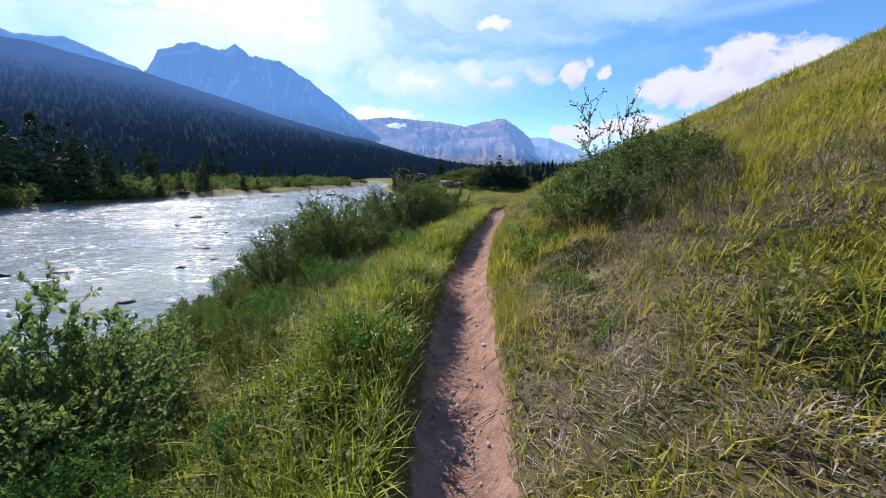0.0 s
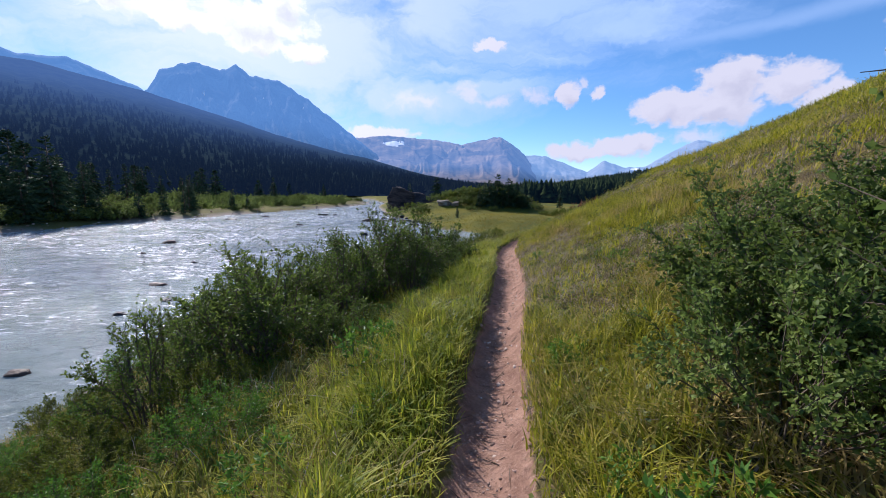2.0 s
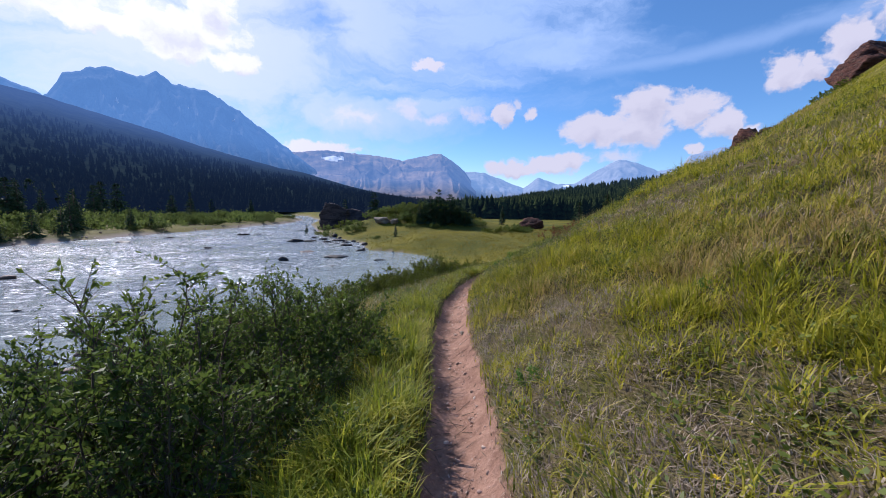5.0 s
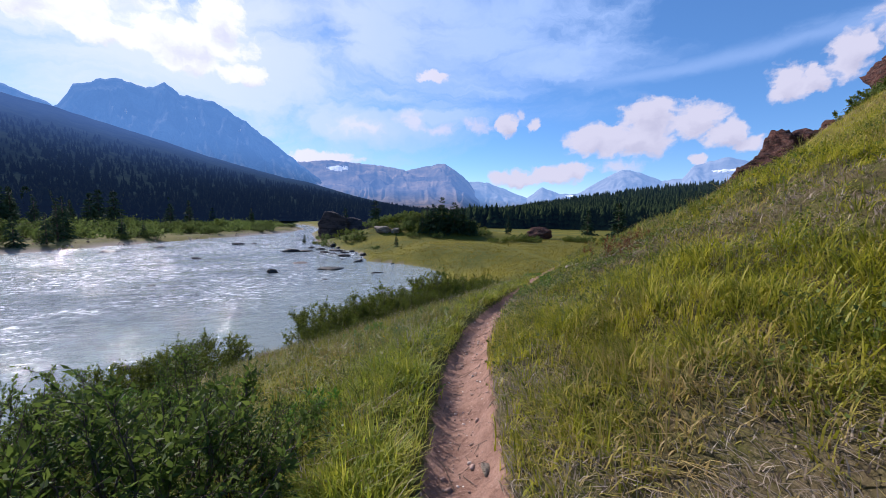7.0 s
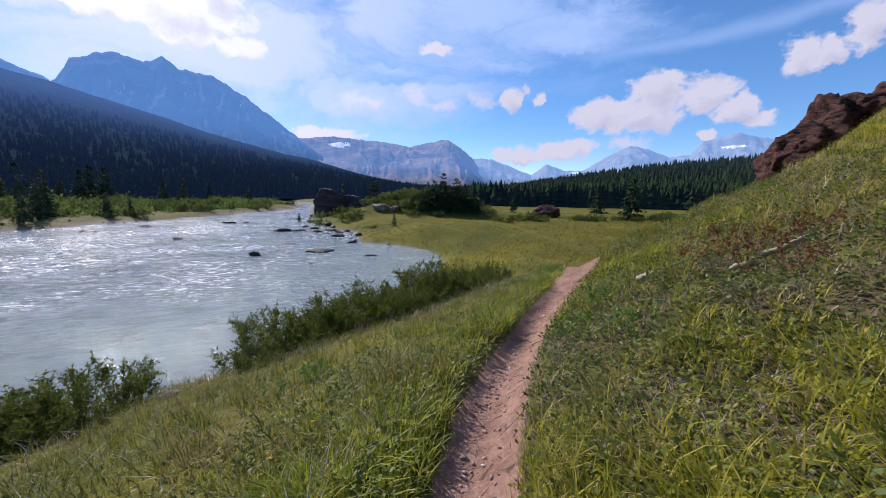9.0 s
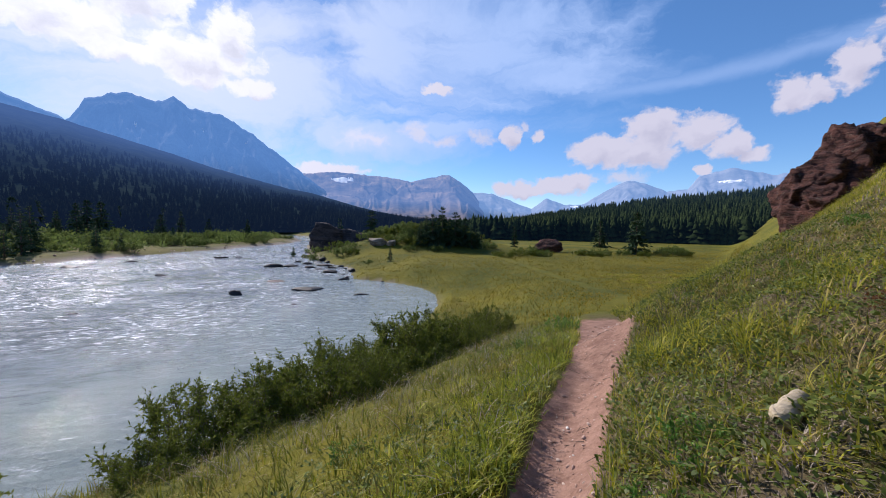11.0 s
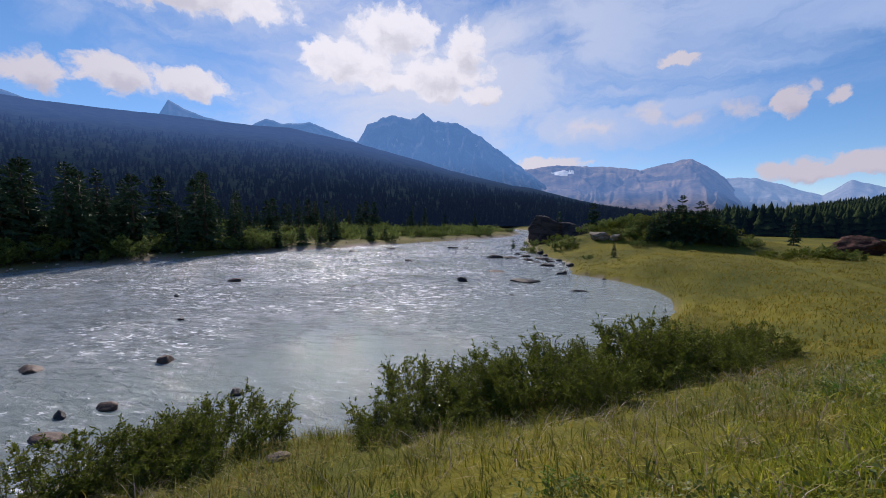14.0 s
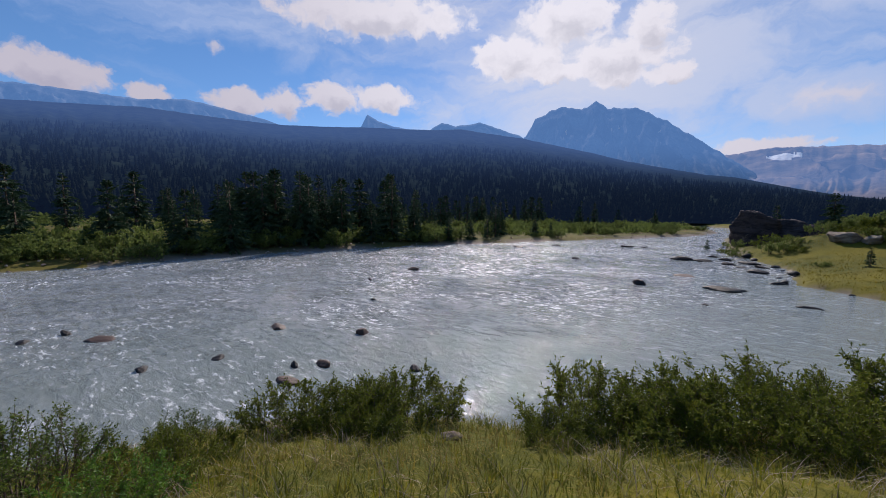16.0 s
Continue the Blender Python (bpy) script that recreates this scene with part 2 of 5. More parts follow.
def _ground(k):
    p = place(k)
    trail = k.node("ShaderNodeAttribute", attribute_name="trail").outputs["Fac"]
    gravel = k.node("ShaderNodeAttribute", attribute_name="gravel").outputs["Fac"]
    lush = k.node("ShaderNodeAttribute", attribute_name="lush").outputs["Fac"]
    fine = k.noise(p, 38.0, 8.0, 0.7)
    mid = k.noise(p, 3.2, 6.0, 0.6)
    big = k.noise(p, 0.16, 5.0, 0.6)
    thatch = k.mix(k.step(mid, 0.36, 0.66), (0.105, 0.075, 0.046), (0.06, 0.062, 0.018))
    thatch = k.mix(k.math("MULTIPLY", k.step(fine, 0.45, 0.7), 0.6), thatch, (0.24, 0.18, 0.11))
    sward = k.mix(k.step(k.math("ADD", k.math("MULTIPLY", big, 0.7), k.math("MULTIPLY", mid, 0.3)), 0.35, 0.66), (0.055, 0.068, 0.011), (0.16, 0.138, 0.012))
    sward = k.mix(k.math("MULTIPLY", k.step(fine, 0.4, 0.75), 0.45), sward, (0.22, 0.20, 0.06))
    c = k.mix(lush, thatch, sward)
    dirt = k.mix(k.step(k.noise(p, 5.5, 8.0, 0.7), 0.3, 0.7), (0.20, 0.11, 0.078), (0.36, 0.215, 0.155))
    dirt = k.mix(k.math("MULTIPLY", k.step(fine, 0.5, 0.78), 0.7), dirt, (0.48, 0.325, 0.25))
    dirt = k.mix(k.math("MULTIPLY", k.step(k.noise(p, 17.0, 5.0), 0.58, 0.72), 0.6), dirt, (0.11, 0.06, 0.042))
    edge = k.step(k.math("ADD", trail, k.math("MULTIPLY", k.math("SUBTRACT", k.noise(p, 9.0, 5.0, 0.7), 0.5), 0.9)), 0.35, 0.6)
    c = k.mix(edge, c, dirt)
    stones = k.mix(k.noise(p, 7.0, 7.0, 0.7), (0.14, 0.115, 0.095), (0.36, 0.30, 0.25))
    c = k.mix(gravel, c, stones)
    h = k.math("ADD", k.math("MULTIPLY", fine, 0.4), k.noise(p, 11.0, 6.0, 0.65))
    return bsdf(k, c, 0.95, bump(k, h, 0.9, 0.035), 0.1)


GROUND = material("ground", _ground)


def _water(k):
    p = place(k)
    calm = k.node("ShaderNodeAttribute", attribute_name="calm").outputs["Fac"]
    flow = k.scaled(k.node("ShaderNodeVectorRotate", {"Vector": p, "Angle": radians(-12)}, rotation_type="Z_AXIS").outputs[0], (0.75, 1.0, 1.0))
    chop = k.noise(k.scaled(flow, (1.0, 1.35, 1.0)), 2.5, 8.0, 0.66, 0.7)
    ripple = k.noise(flow, 8.5, 8.0, 0.72, 0.4)
    swell = k.noise(flow, 0.35, 4.0, 0.5)
    rough = k.math("SUBTRACT", 1.0, k.math("MULTIPLY", calm, 0.6))
    h = k.math("MULTIPLY", k.math("ADD", k.math("ADD", k.math("MULTIPLY", chop, 0.55), k.math("MULTIPLY", ripple, 0.20)), k.math("MULTIPLY", swell, 0.5)), rough)
    # light and dark wavelets painted into the base, for ripples that catch the sky
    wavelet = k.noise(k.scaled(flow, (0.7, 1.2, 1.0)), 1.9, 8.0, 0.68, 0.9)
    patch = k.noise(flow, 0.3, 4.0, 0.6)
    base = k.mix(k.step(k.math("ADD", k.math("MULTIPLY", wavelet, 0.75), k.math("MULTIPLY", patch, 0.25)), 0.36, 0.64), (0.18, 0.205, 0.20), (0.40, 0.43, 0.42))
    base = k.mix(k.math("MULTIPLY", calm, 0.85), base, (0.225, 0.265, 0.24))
    # near-white flecks painted over the rougher water as sun glitter
    glitter_zone = k.math("MULTIPLY", k.step(k.noise(flow, 0.22, 3.0), 0.34, 0.60), rough)
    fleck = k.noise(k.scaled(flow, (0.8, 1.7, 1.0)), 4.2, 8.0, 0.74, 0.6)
    glitter = k.math("MULTIPLY", k.step(k.math("ADD", k.math("MULTIPLY", chop, 0.45), fleck), 0.755, 0.87), glitter_zone)
    c = k.mix(glitter, base, (0.84, 0.87, 0.88))
    return bsdf(k, c, k.math("ADD", 0.06, k.math("MULTIPLY", glitter, 0.5)), bump(k, h, 1.0, 0.27), 0.5)


WATER = material("glacial_water", _water)


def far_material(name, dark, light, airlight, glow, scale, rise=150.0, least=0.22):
    """Distant slopes seen through miles of air: the blue haze is emission, stronger higher up."""

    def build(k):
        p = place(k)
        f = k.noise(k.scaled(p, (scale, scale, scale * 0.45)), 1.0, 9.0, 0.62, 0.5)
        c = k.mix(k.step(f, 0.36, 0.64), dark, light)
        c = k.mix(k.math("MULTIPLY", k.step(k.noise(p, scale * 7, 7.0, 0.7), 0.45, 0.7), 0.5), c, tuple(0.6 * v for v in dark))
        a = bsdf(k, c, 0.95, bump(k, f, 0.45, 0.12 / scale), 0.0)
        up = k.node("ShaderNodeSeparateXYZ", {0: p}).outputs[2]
        # haze strength, from least at the foot to full at rise metres
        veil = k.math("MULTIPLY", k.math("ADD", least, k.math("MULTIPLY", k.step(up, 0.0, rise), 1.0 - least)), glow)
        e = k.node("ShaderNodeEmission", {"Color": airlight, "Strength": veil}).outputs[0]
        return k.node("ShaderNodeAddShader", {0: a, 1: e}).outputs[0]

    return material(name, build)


# third colour and glow: emitted haze laid over each slope's own two tones
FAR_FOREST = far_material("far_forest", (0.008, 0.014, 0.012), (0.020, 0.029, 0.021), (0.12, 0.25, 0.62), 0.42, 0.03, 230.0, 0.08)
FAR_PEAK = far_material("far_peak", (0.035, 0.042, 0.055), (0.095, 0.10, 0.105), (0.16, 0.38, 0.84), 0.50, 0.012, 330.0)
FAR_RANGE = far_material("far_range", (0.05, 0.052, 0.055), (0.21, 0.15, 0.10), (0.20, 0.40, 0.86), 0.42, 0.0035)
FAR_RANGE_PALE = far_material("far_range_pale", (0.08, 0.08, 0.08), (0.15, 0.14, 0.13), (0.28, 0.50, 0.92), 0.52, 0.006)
# nearer hill: only a trace of emitted haze
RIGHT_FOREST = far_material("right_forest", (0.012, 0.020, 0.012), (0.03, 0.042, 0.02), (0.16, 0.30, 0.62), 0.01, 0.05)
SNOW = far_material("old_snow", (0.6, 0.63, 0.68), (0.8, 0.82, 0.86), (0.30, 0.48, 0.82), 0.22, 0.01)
# ridge trees emit nearly the same haze as the ridge behind them
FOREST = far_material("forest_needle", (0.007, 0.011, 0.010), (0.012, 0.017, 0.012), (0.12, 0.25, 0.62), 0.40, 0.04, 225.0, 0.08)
# the hill's trees: a little haze emitted, more towards the top
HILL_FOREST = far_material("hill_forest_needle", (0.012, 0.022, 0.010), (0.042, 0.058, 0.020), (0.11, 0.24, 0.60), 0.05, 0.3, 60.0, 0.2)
MAT_LEAF = leafy("ground_cover_leaf", ((0.1, (0.04, 0.065, 0.012)), (0.5, (0.11, 0.145, 0.022)), (0.85, (0.21, 0.23, 0.035)), (1.0, (0.30, 0.16, 0.06))), 0.36, 1.2, 0.55, 0.3)
BANK = leafy("bank_grass", ((0.1, (0.043, 0.0645, 0.0086)), (0.4, (0.129, 0.146, 0.012)), (0.65, (0.232, 0.219, 0.0172)), (0.85, (0.327, 0.249, 0.0387)), (1.0, (0.396, 0.31, 0.12))), 0.44, 0.9, dry=(0.26, 0.20, 0.05))

# ---------- mesh helpers ----------
RNG = np.random.default_rng(7)


def lattice(ix, iy, seed):
    h = (ix.astype(np.int64) * 374761393 + iy.astype(np.int64) * 668265263 + seed * 974711) & 0xFFFFFFFF
    h = ((h ^ (h >> 13)) * 1274126177) & 0xFFFFFFFF
    return ((h ^ (h >> 16)) & 0xFFFF) / 65535.0


def value_noise(x, y, seed=0):
    x, y = np.asarray(x, float), np.asarray(y, float)
    ix, iy = np.floor(x), np.floor(y)
    fx, fy = x - ix, y - iy
    fx, fy = fx * fx * (3 - 2 * fx), fy * fy * (3 - 2 * fy)
    a, b = lattice(ix, iy, seed), lattice(ix + 1, iy, seed)
    c, d = lattice(ix, iy + 1, seed), lattice(ix + 1, iy + 1, seed)
    return (a + (b - a) * fx) * (1 - fy) + (c + (d - c) * fx) * fy


def fbm(x, y, octaves=4, seed=0, ridged=False):
    """Summed noise, about -0.5 to 0.5."""
    total, amp, norm = 0, 1.0, 0.0
    for o in range(octaves):
        v = value_noise(np.asarray(x) * 2**o, np.asarray(y) * 2**o, seed + o)
        total, norm = total + amp * ((1 - abs(2 * v - 1)) if ridged else v), norm + amp
        amp *= 0.5
    return total / norm - 0.5


def smooth(lo, hi, v):
    t = np.clip((np.asarray(v, float) - lo) / (hi - lo), 0, 1)
    return t * t * (3 - 2 * t)


def mesh_of(name, verts, faces, mats, sharp=False, index=None):
    """A mesh from arrays; faces all have the same number of corners."""
    verts, faces = np.asarray(verts, np.float32), np.asarray(faces, np.int32)
    me = bpy.data.meshes.new(name)
    k = faces.shape[1]
    me.vertices.add(len(verts))
    me.vertices.foreach_set("co", verts.ravel())
    me.loops.add(faces.size)
    me.loops.foreach_set("vertex_index", faces.ravel())
    me.polygons.add(len(faces))
    me.polygons.foreach_set("loop_start", np.arange(0, faces.size, k, dtype=np.int32))
    if not sharp:
        me.polygons.foreach_set("use_smooth", np.ones(len(faces), bool))
    for m in mats if isinstance(mats, (list, tuple)) else [mats]:
        me.materials.append(m)
    if index is not None:
        me.polygons.foreach_set("material_index", np.asarray(index, np.int32))
    me.update()
    me.validate()
    return me


def part(name, mesh, parent, label=""):
    ob = new(name, mesh)
    ob.parent = parent
    return tagged(ob, label)


def thing(name, label, category, group="", at=None):
    ob = tagged(new(name), label, category, group)
    if at is not None:
        ob.matrix_basis = at
    return ob


def grid_faces(nu, nv):
    i = np.arange((nu - 1) * (nv - 1))
    a = (i // (nv - 1)) * nv + i % (nv - 1)
    return np.stack([a, a + nv, a + nv + 1, a + 1], 1)


# ---------- the lie of the land ----------
WATER_Z = -2.05


def trail_x(y):
    return np.interp(y, [-30, 0, 2.3, 3.7, 5.2, 6.6, 8.5, 10.5, 12, 13, 14, 15, 15.8, 16.5, 17.5, 18.7, 19.8, 21.4, 24, 30], [0.2, 0.62, 0.76, 0.79, 0.87, 1.07, 1.43, 1.72, 1.87, 2.05, 2.27, 2.62, 3.02, 3.45, 4.05, 4.88, 5.55, 6.3, 7.6, 12.0])


def trail_z(y):
    return np.interp(y, [-30, -3, 0, 1.1, 2.4, 3.4, 4.4, 5.7, 6.9, 8.2, 10, 12, 14.8, 17, 19, 21.8, 26, 32], [-0.6, 0.02, 0.14, 0.22, 0.34, 0.47, 0.53, 0.55, 0.61, 0.64, 0.61, 0.53, 0.50, 0.50, 0.44, 0.18, -0.6, -1.0])


def trail_half(y):
    return np.interp(y, [0, 6, 14, 16, 18, 19, 20.5, 22, 26], [0.20, 0.18, 0.19, 0.22, 0.29, 0.37, 0.42, 0.4, 0.3])


def near_shore(y):
    return np.interp(y, [-200, -20, 5, 10, 13, 16, 18, 19.0, 19.8, 21, 22.5, 24, 26, 28.6, 31.7, 34, 35.4, 37.4, 39.8, 42, 44.5, 50, 53, 64, 70, 94, 120, 160, 240],
                     [-30, -8, -6.0, -6.4, -6.4, -5.6, -4.7, -3.9, -2.5, -1.7, -0.3, 0.9, 2.1, 3.0, 3.7, 4.3, 4.5, 4.5, 3.8, 2.3, -1.2, -1.9, -2.8, -8.9, -10.4, -16.5, -19.5, -32, -90])


def far_shore(y):
    return np.interp(y, [-200, -20, 10, 18, 28, 35, 43, 50, 57, 68, 80, 100, 120, 160, 240], [-70, -36, -34.5, -36.4, -38, -36.6, -36.5, -34.4, -32.6, -30, -26.5, -22.5, -24, -38, -98])


def land(x, y):
    """Height of the ground."""
    x, y = np.asarray(x, float), np.asarray(y, float)
    xt, zt, xs, xf = trail_x(y), trail_z(y), near_shore(y), far_shore(y)
    base = np.where(y > 26, -0.6 - 0.4 * smooth(26, 33, y), zt)
    # the hillside: rises from the trail, then from a line that swings off to the right
    d1 = x - np.interp(y, [-30, 30], [0, 0]) - np.where(y < 18, xt, 4.6)
    d2 = 0.72 * (x - 5.0) - 0.694 * (y - 19.0) + 0.35
    r1 = 0.45 * np.clip(d1, 0, None) + 0.16 * (1 - np.exp(-np.clip(d1, 0, None) / 0.5))
    r2 = 0.72 * np.clip(d2, 0, None) + 0.02 * np.clip(d2, 0, 25) ** 2
    d = np.minimum(d1, d2)
    dd = np.clip(d, 0, None)
    rise = np.minimum(r1, r2) - 0.35 * np.exp(-((r1 - r2) / 1.2) ** 2) * smooth(0, 2.5, np.minimum(r1, r2))
    rise = rise + 0.9 * fbm(x / 6, y / 6, 3, 3) * smooth(0.5, 6, dd) + 1.5 * fbm(x / 17, y / 17, 2, 9) * smooth(4, 16, dd)
    rise = np.where(rise > 26, 26 + 0.25 * (rise - 26), rise)
    rise = rise + 2.4 * np.exp(-(((x - 36.5) / 4.5) ** 2 + ((y - 36) / 4.5) ** 2))
    # from the trail down to the water
    shoulder = np.interp(y, [0, 12, 17, 24], [0.75, 0.7, 0.5, 0.3])
    left = np.clip((xt - x - shoulder) / np.maximum(xt - xs - shoulder, 0.5), 0, 1.0)
    bank = zt + (WATER_Z - 0.05 - zt) * (0.88 * left + 0.12 * left**5)
    flat = base + (WATER_Z + 0.3 - base) * smooth(7.0, 0.6, x - xs) - 0.32 * smooth(0.8, -0.1, x - xs)
    low = np.where(y < 22, bank, np.where(y < 30, bank + (flat - bank) * smooth(22, 30, y), flat))
    z = np.where(d > 0, base + rise, np.where(x < xt, low, np.where(y < 22, base, low)))
    blend = smooth(22, 30, y)
    z = z + blend * np.where(d > 0, 0, flat - z)
    # knoll behind the bend
    z = z + 2.6 * np.exp(-(((x - 5.0) / 6.5) ** 2 + ((y - 66) / 5.0) ** 2)) + 0.8 * np.exp(-(((x - 12) / 6) ** 2 + ((y - 64) / 4) ** 2)) + 0.6 * np.exp(-(((x + 4) / 6) ** 2 + ((y - 64) / 3.5) ** 2))
    # river bed and the far side
    inside = np.minimum(xs - x, x - xf)
    z = np.where(x < xs, WATER_Z - 0.75 * smooth(0, 2.5, inside), z)
    off = np.clip(xf - x, 0, None)
    far = WATER_Z + 0.5 * smooth(0, 2.5, off) + 2.0 * smooth(0, 75, off) + 0.5 * fbm(x / 9, y / 9, 3, 5) * smooth(2, 8, off)
    z = np.where(x < xf, far, z)
    # small unevenness, and the trodden bed of the trail
    gap = abs(x - xt)
    rough = fbm(x * 0.9, y * 0.9, 4, 21) * 0.16 + fbm(x * 4.5, y * 4.5, 2, 31) * 0.05
    on_land = smooth(0.0, 0.6, np.maximum(x - xs, xf - x))
    z = z + rough * on_land * np.where((y < 24) & (x > xs), smooth(0.1, 0.9, gap) * 0.85 + 0.15, 1.0)
    half = trail_half(y)
    # a hummocky turf edge on the river side, and tussocks over the hillside
    turf = smooth(half, half + 0.22, xt - x) * smooth(half + 1.1, half + 0.45, xt - x) * np.interp(y, [0, 6, 11, 13, 22], [1, 1, 0.8, 0.3, 0])
    z = z + turf * (0.07 + 0.22 * (fbm(x * 1.7, y * 1.7, 2, 71) + 0.25))
    z = z + 0.22 * fbm(x * 2.3, y * 2.3, 2, 73) * smooth(half + 0.05, half + 0.5, x - xt) * smooth(9, 3, x - xt) * smooth(26, 20, y)
    z = z - np.interp(y, [17, 19.5], [0.06, 0.02]) * smooth(half + 0.10, half - 0.05, gap) * smooth(22.6, 20.8, y)
    return z


def spread(lo, hi, step, out, growth):
    a = list(np.arange(lo, hi + 1e-6, step))
    s, v = step, hi
    while v < out[1]:
        s *= growth
        v += s
        a.append(v)
    s, v = step, lo
    while v > out[0]:
        s *= growth
        v -= s
        a.insert(0, v)
    return np.array(a)


gx, gy = spread(-7.0, 12.0, 0.11, (-3800, 3800), 1.05), spread(-1.5, 27.0, 0.11, (-3000, 4200), 1.04)
GX, GY = np.meshgrid(gx, gy, indexing="ij")
GZ = land(GX, GY)
GZ = np.where(np.hypot(GX, GY) > 400, np.minimum(GZ, 20), GZ)
me = mesh_of("ground", np.stack([GX, GY, GZ], -1).reshape(-1, 3), grid_faces(len(gx), len(gy)), GROUND)
gap = abs(GX - trail_x(GY))
masks = {
    "trail": smooth(trail_half(GY) + 0.16, trail_half(GY) - 0.10, gap) * smooth(22.6, 20.8, GY),
    "gravel": np.maximum(smooth(0.5, 0.05, GX - near_shore(GY)) * (GX > far_shore(GY)) * np.where((GY > 18) & (GY < 60), 0.15, 1.0), smooth(2.2, 0.6, far_shore(GY) - GX) * smooth(-0.1, 0.15, fbm(GX / 7, GY / 7, 2, 44)) * (GX < near_shore(GY))),
    "lush": np.maximum(np.maximum(smooth(0.0, -0.5, GX - trail_x(GY)), smooth(20, 26, GY)), 0.75 * smooth(3.5, 9, GX - trail_x(GY)) + 0.2) * np.where(GX < far_shore(GY), 0.6, 1.0),
}
for key, v in masks.items():
    me.attributes.new(key, "FLOAT", "POINT").data.foreach_set("value", np.clip(v, 0, 1).astype(np.float32).ravel())
tagged(new("ground", me), "grassy riverside ground with a narrow bare reddish dirt trail", "ground", kind="structure")

# water: a sheet from bank to bank
wy = np.concatenate([np.arange(-60, 0, 3.0), np.arange(0, 70, 0.5), np.arange(70, 240, 3.0)])
wu = np.linspace(0, 1, 121)
WY, WU = np.meshgrid(wy, wu, indexing="ij")
x0, x1 = far_shore(WY) - 0.8, near_shore(WY) + 0.8
WX = x0 + (x1 - x0) * WU
reach = near_shore(WY) - WX
calm = smooth(13.0, 4.0, reach + 3.0 * fbm(WX / 5, WY / 5, 2, 4)) * smooth(18, 25, WY) * smooth(52, 42, WY) + 0.85 * smooth(13.0, 2.5, reach + 4.0 * fbm(WX / 4, WY / 4, 2, 6)) * smooth(25, 18, WY) * smooth(4, 12, WY)
wave = (fbm(WX * 0.55, WY * 0.4, 4, 12) * 0.16) * (1 - 0.9 * np.clip(calm, 0, 1))
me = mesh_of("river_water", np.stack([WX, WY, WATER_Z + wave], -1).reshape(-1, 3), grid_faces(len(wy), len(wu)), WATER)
me.attributes.new("calm", "FLOAT", "POINT").data.foreach_set("value", np.clip(calm, 0, 1).astype(np.float32).ravel())
tagged(new("water", me), "shallow fast grey-green glacial river with ripples and painted pale glitter", "river", kind="structure")


# ---------- distance ----------
def range_mesh(name, label, profile, r0, r1, zbase, mats, seed, rough=0.05, power=1.3, step=0.25, jag=0.15, snow=(), ridge=0.9):
    """A ridge seen from the valley: profile rows of (azimuth, elevation) in degrees."""
    prof = np.array(profile, float)
    az = np.arange(prof[0, 0], prof[-1, 0] + step, step)
    top = np.interp(az, prof[:, 0], prof[:, 1]) + jag * 2 * fbm(az * 1.6, az * 0 + seed, 4, seed)
    t = np.concatenate([np.linspace(0, 1, 44), [1.05, 1.15, 1.5]])
    A, T = np.meshgrid(az, t, indexing="ij")
    R = r0 + (r1 - r0) * T
    crest = CENTRE.z + np.tan(np.radians(top))[:, None] * r1
    up = np.where(T <= 1, T**power, 1 - (T - 1) * 1.6)
    Z = zbase + (crest - zbase) * up
    body = smooth(0.02, 0.3, T) * smooth(1.0, 0.8, T)
    k = 40.0 / max(r1 - r0, 1)
    Z = Z + rough * (crest - zbase) * 2 * fbm(A * ridge + T * 2.2 + 3 * fbm(A * 0.3, T * 3, 2, seed), T * 4, 5, seed + 3, True) * body
    a = np.radians(A)
    V = np.stack([CENTRE.x + R * np.sin(a), CENTRE.y + R * np.cos(a), Z], -1).reshape(-1, 3)
    F = grid_faces(len(az), len(t))
    index = np.zeros(len(F))
    mid = V[F].mean(1) - np.array(CENTRE)
    fa, fe = np.degrees(np.arctan2(mid[:, 0], mid[:, 1])), np.degrees(np.arctan2(mid[:, 2], np.hypot(mid[:, 0], mid[:, 1])))
    for sa, se, wa, we in snow:
        index[((fa - sa) / wa) ** 2 + ((fe - se) / we) ** 2 + 0.9 * fbm(fa * 2.2, fe * 3, 3, 5) < 1] = 1
    me = mesh_of(name, V, F, mats, index=index)
    return tagged(new(name, me), label, "mountain", kind="structure")


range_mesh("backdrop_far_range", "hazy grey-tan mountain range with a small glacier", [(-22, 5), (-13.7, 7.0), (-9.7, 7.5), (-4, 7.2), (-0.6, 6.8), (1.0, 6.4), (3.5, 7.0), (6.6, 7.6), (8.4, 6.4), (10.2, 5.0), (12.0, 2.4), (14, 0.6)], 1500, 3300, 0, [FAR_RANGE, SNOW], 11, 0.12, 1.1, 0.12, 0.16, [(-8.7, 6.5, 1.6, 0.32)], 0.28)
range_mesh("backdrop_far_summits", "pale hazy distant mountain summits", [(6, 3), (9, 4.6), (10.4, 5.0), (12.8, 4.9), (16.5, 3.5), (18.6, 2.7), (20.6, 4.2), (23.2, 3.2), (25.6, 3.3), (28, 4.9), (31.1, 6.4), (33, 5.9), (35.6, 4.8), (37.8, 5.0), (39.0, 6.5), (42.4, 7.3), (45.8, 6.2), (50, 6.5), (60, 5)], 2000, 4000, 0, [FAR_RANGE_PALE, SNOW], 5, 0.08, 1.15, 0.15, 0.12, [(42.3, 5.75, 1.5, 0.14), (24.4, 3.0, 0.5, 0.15)])
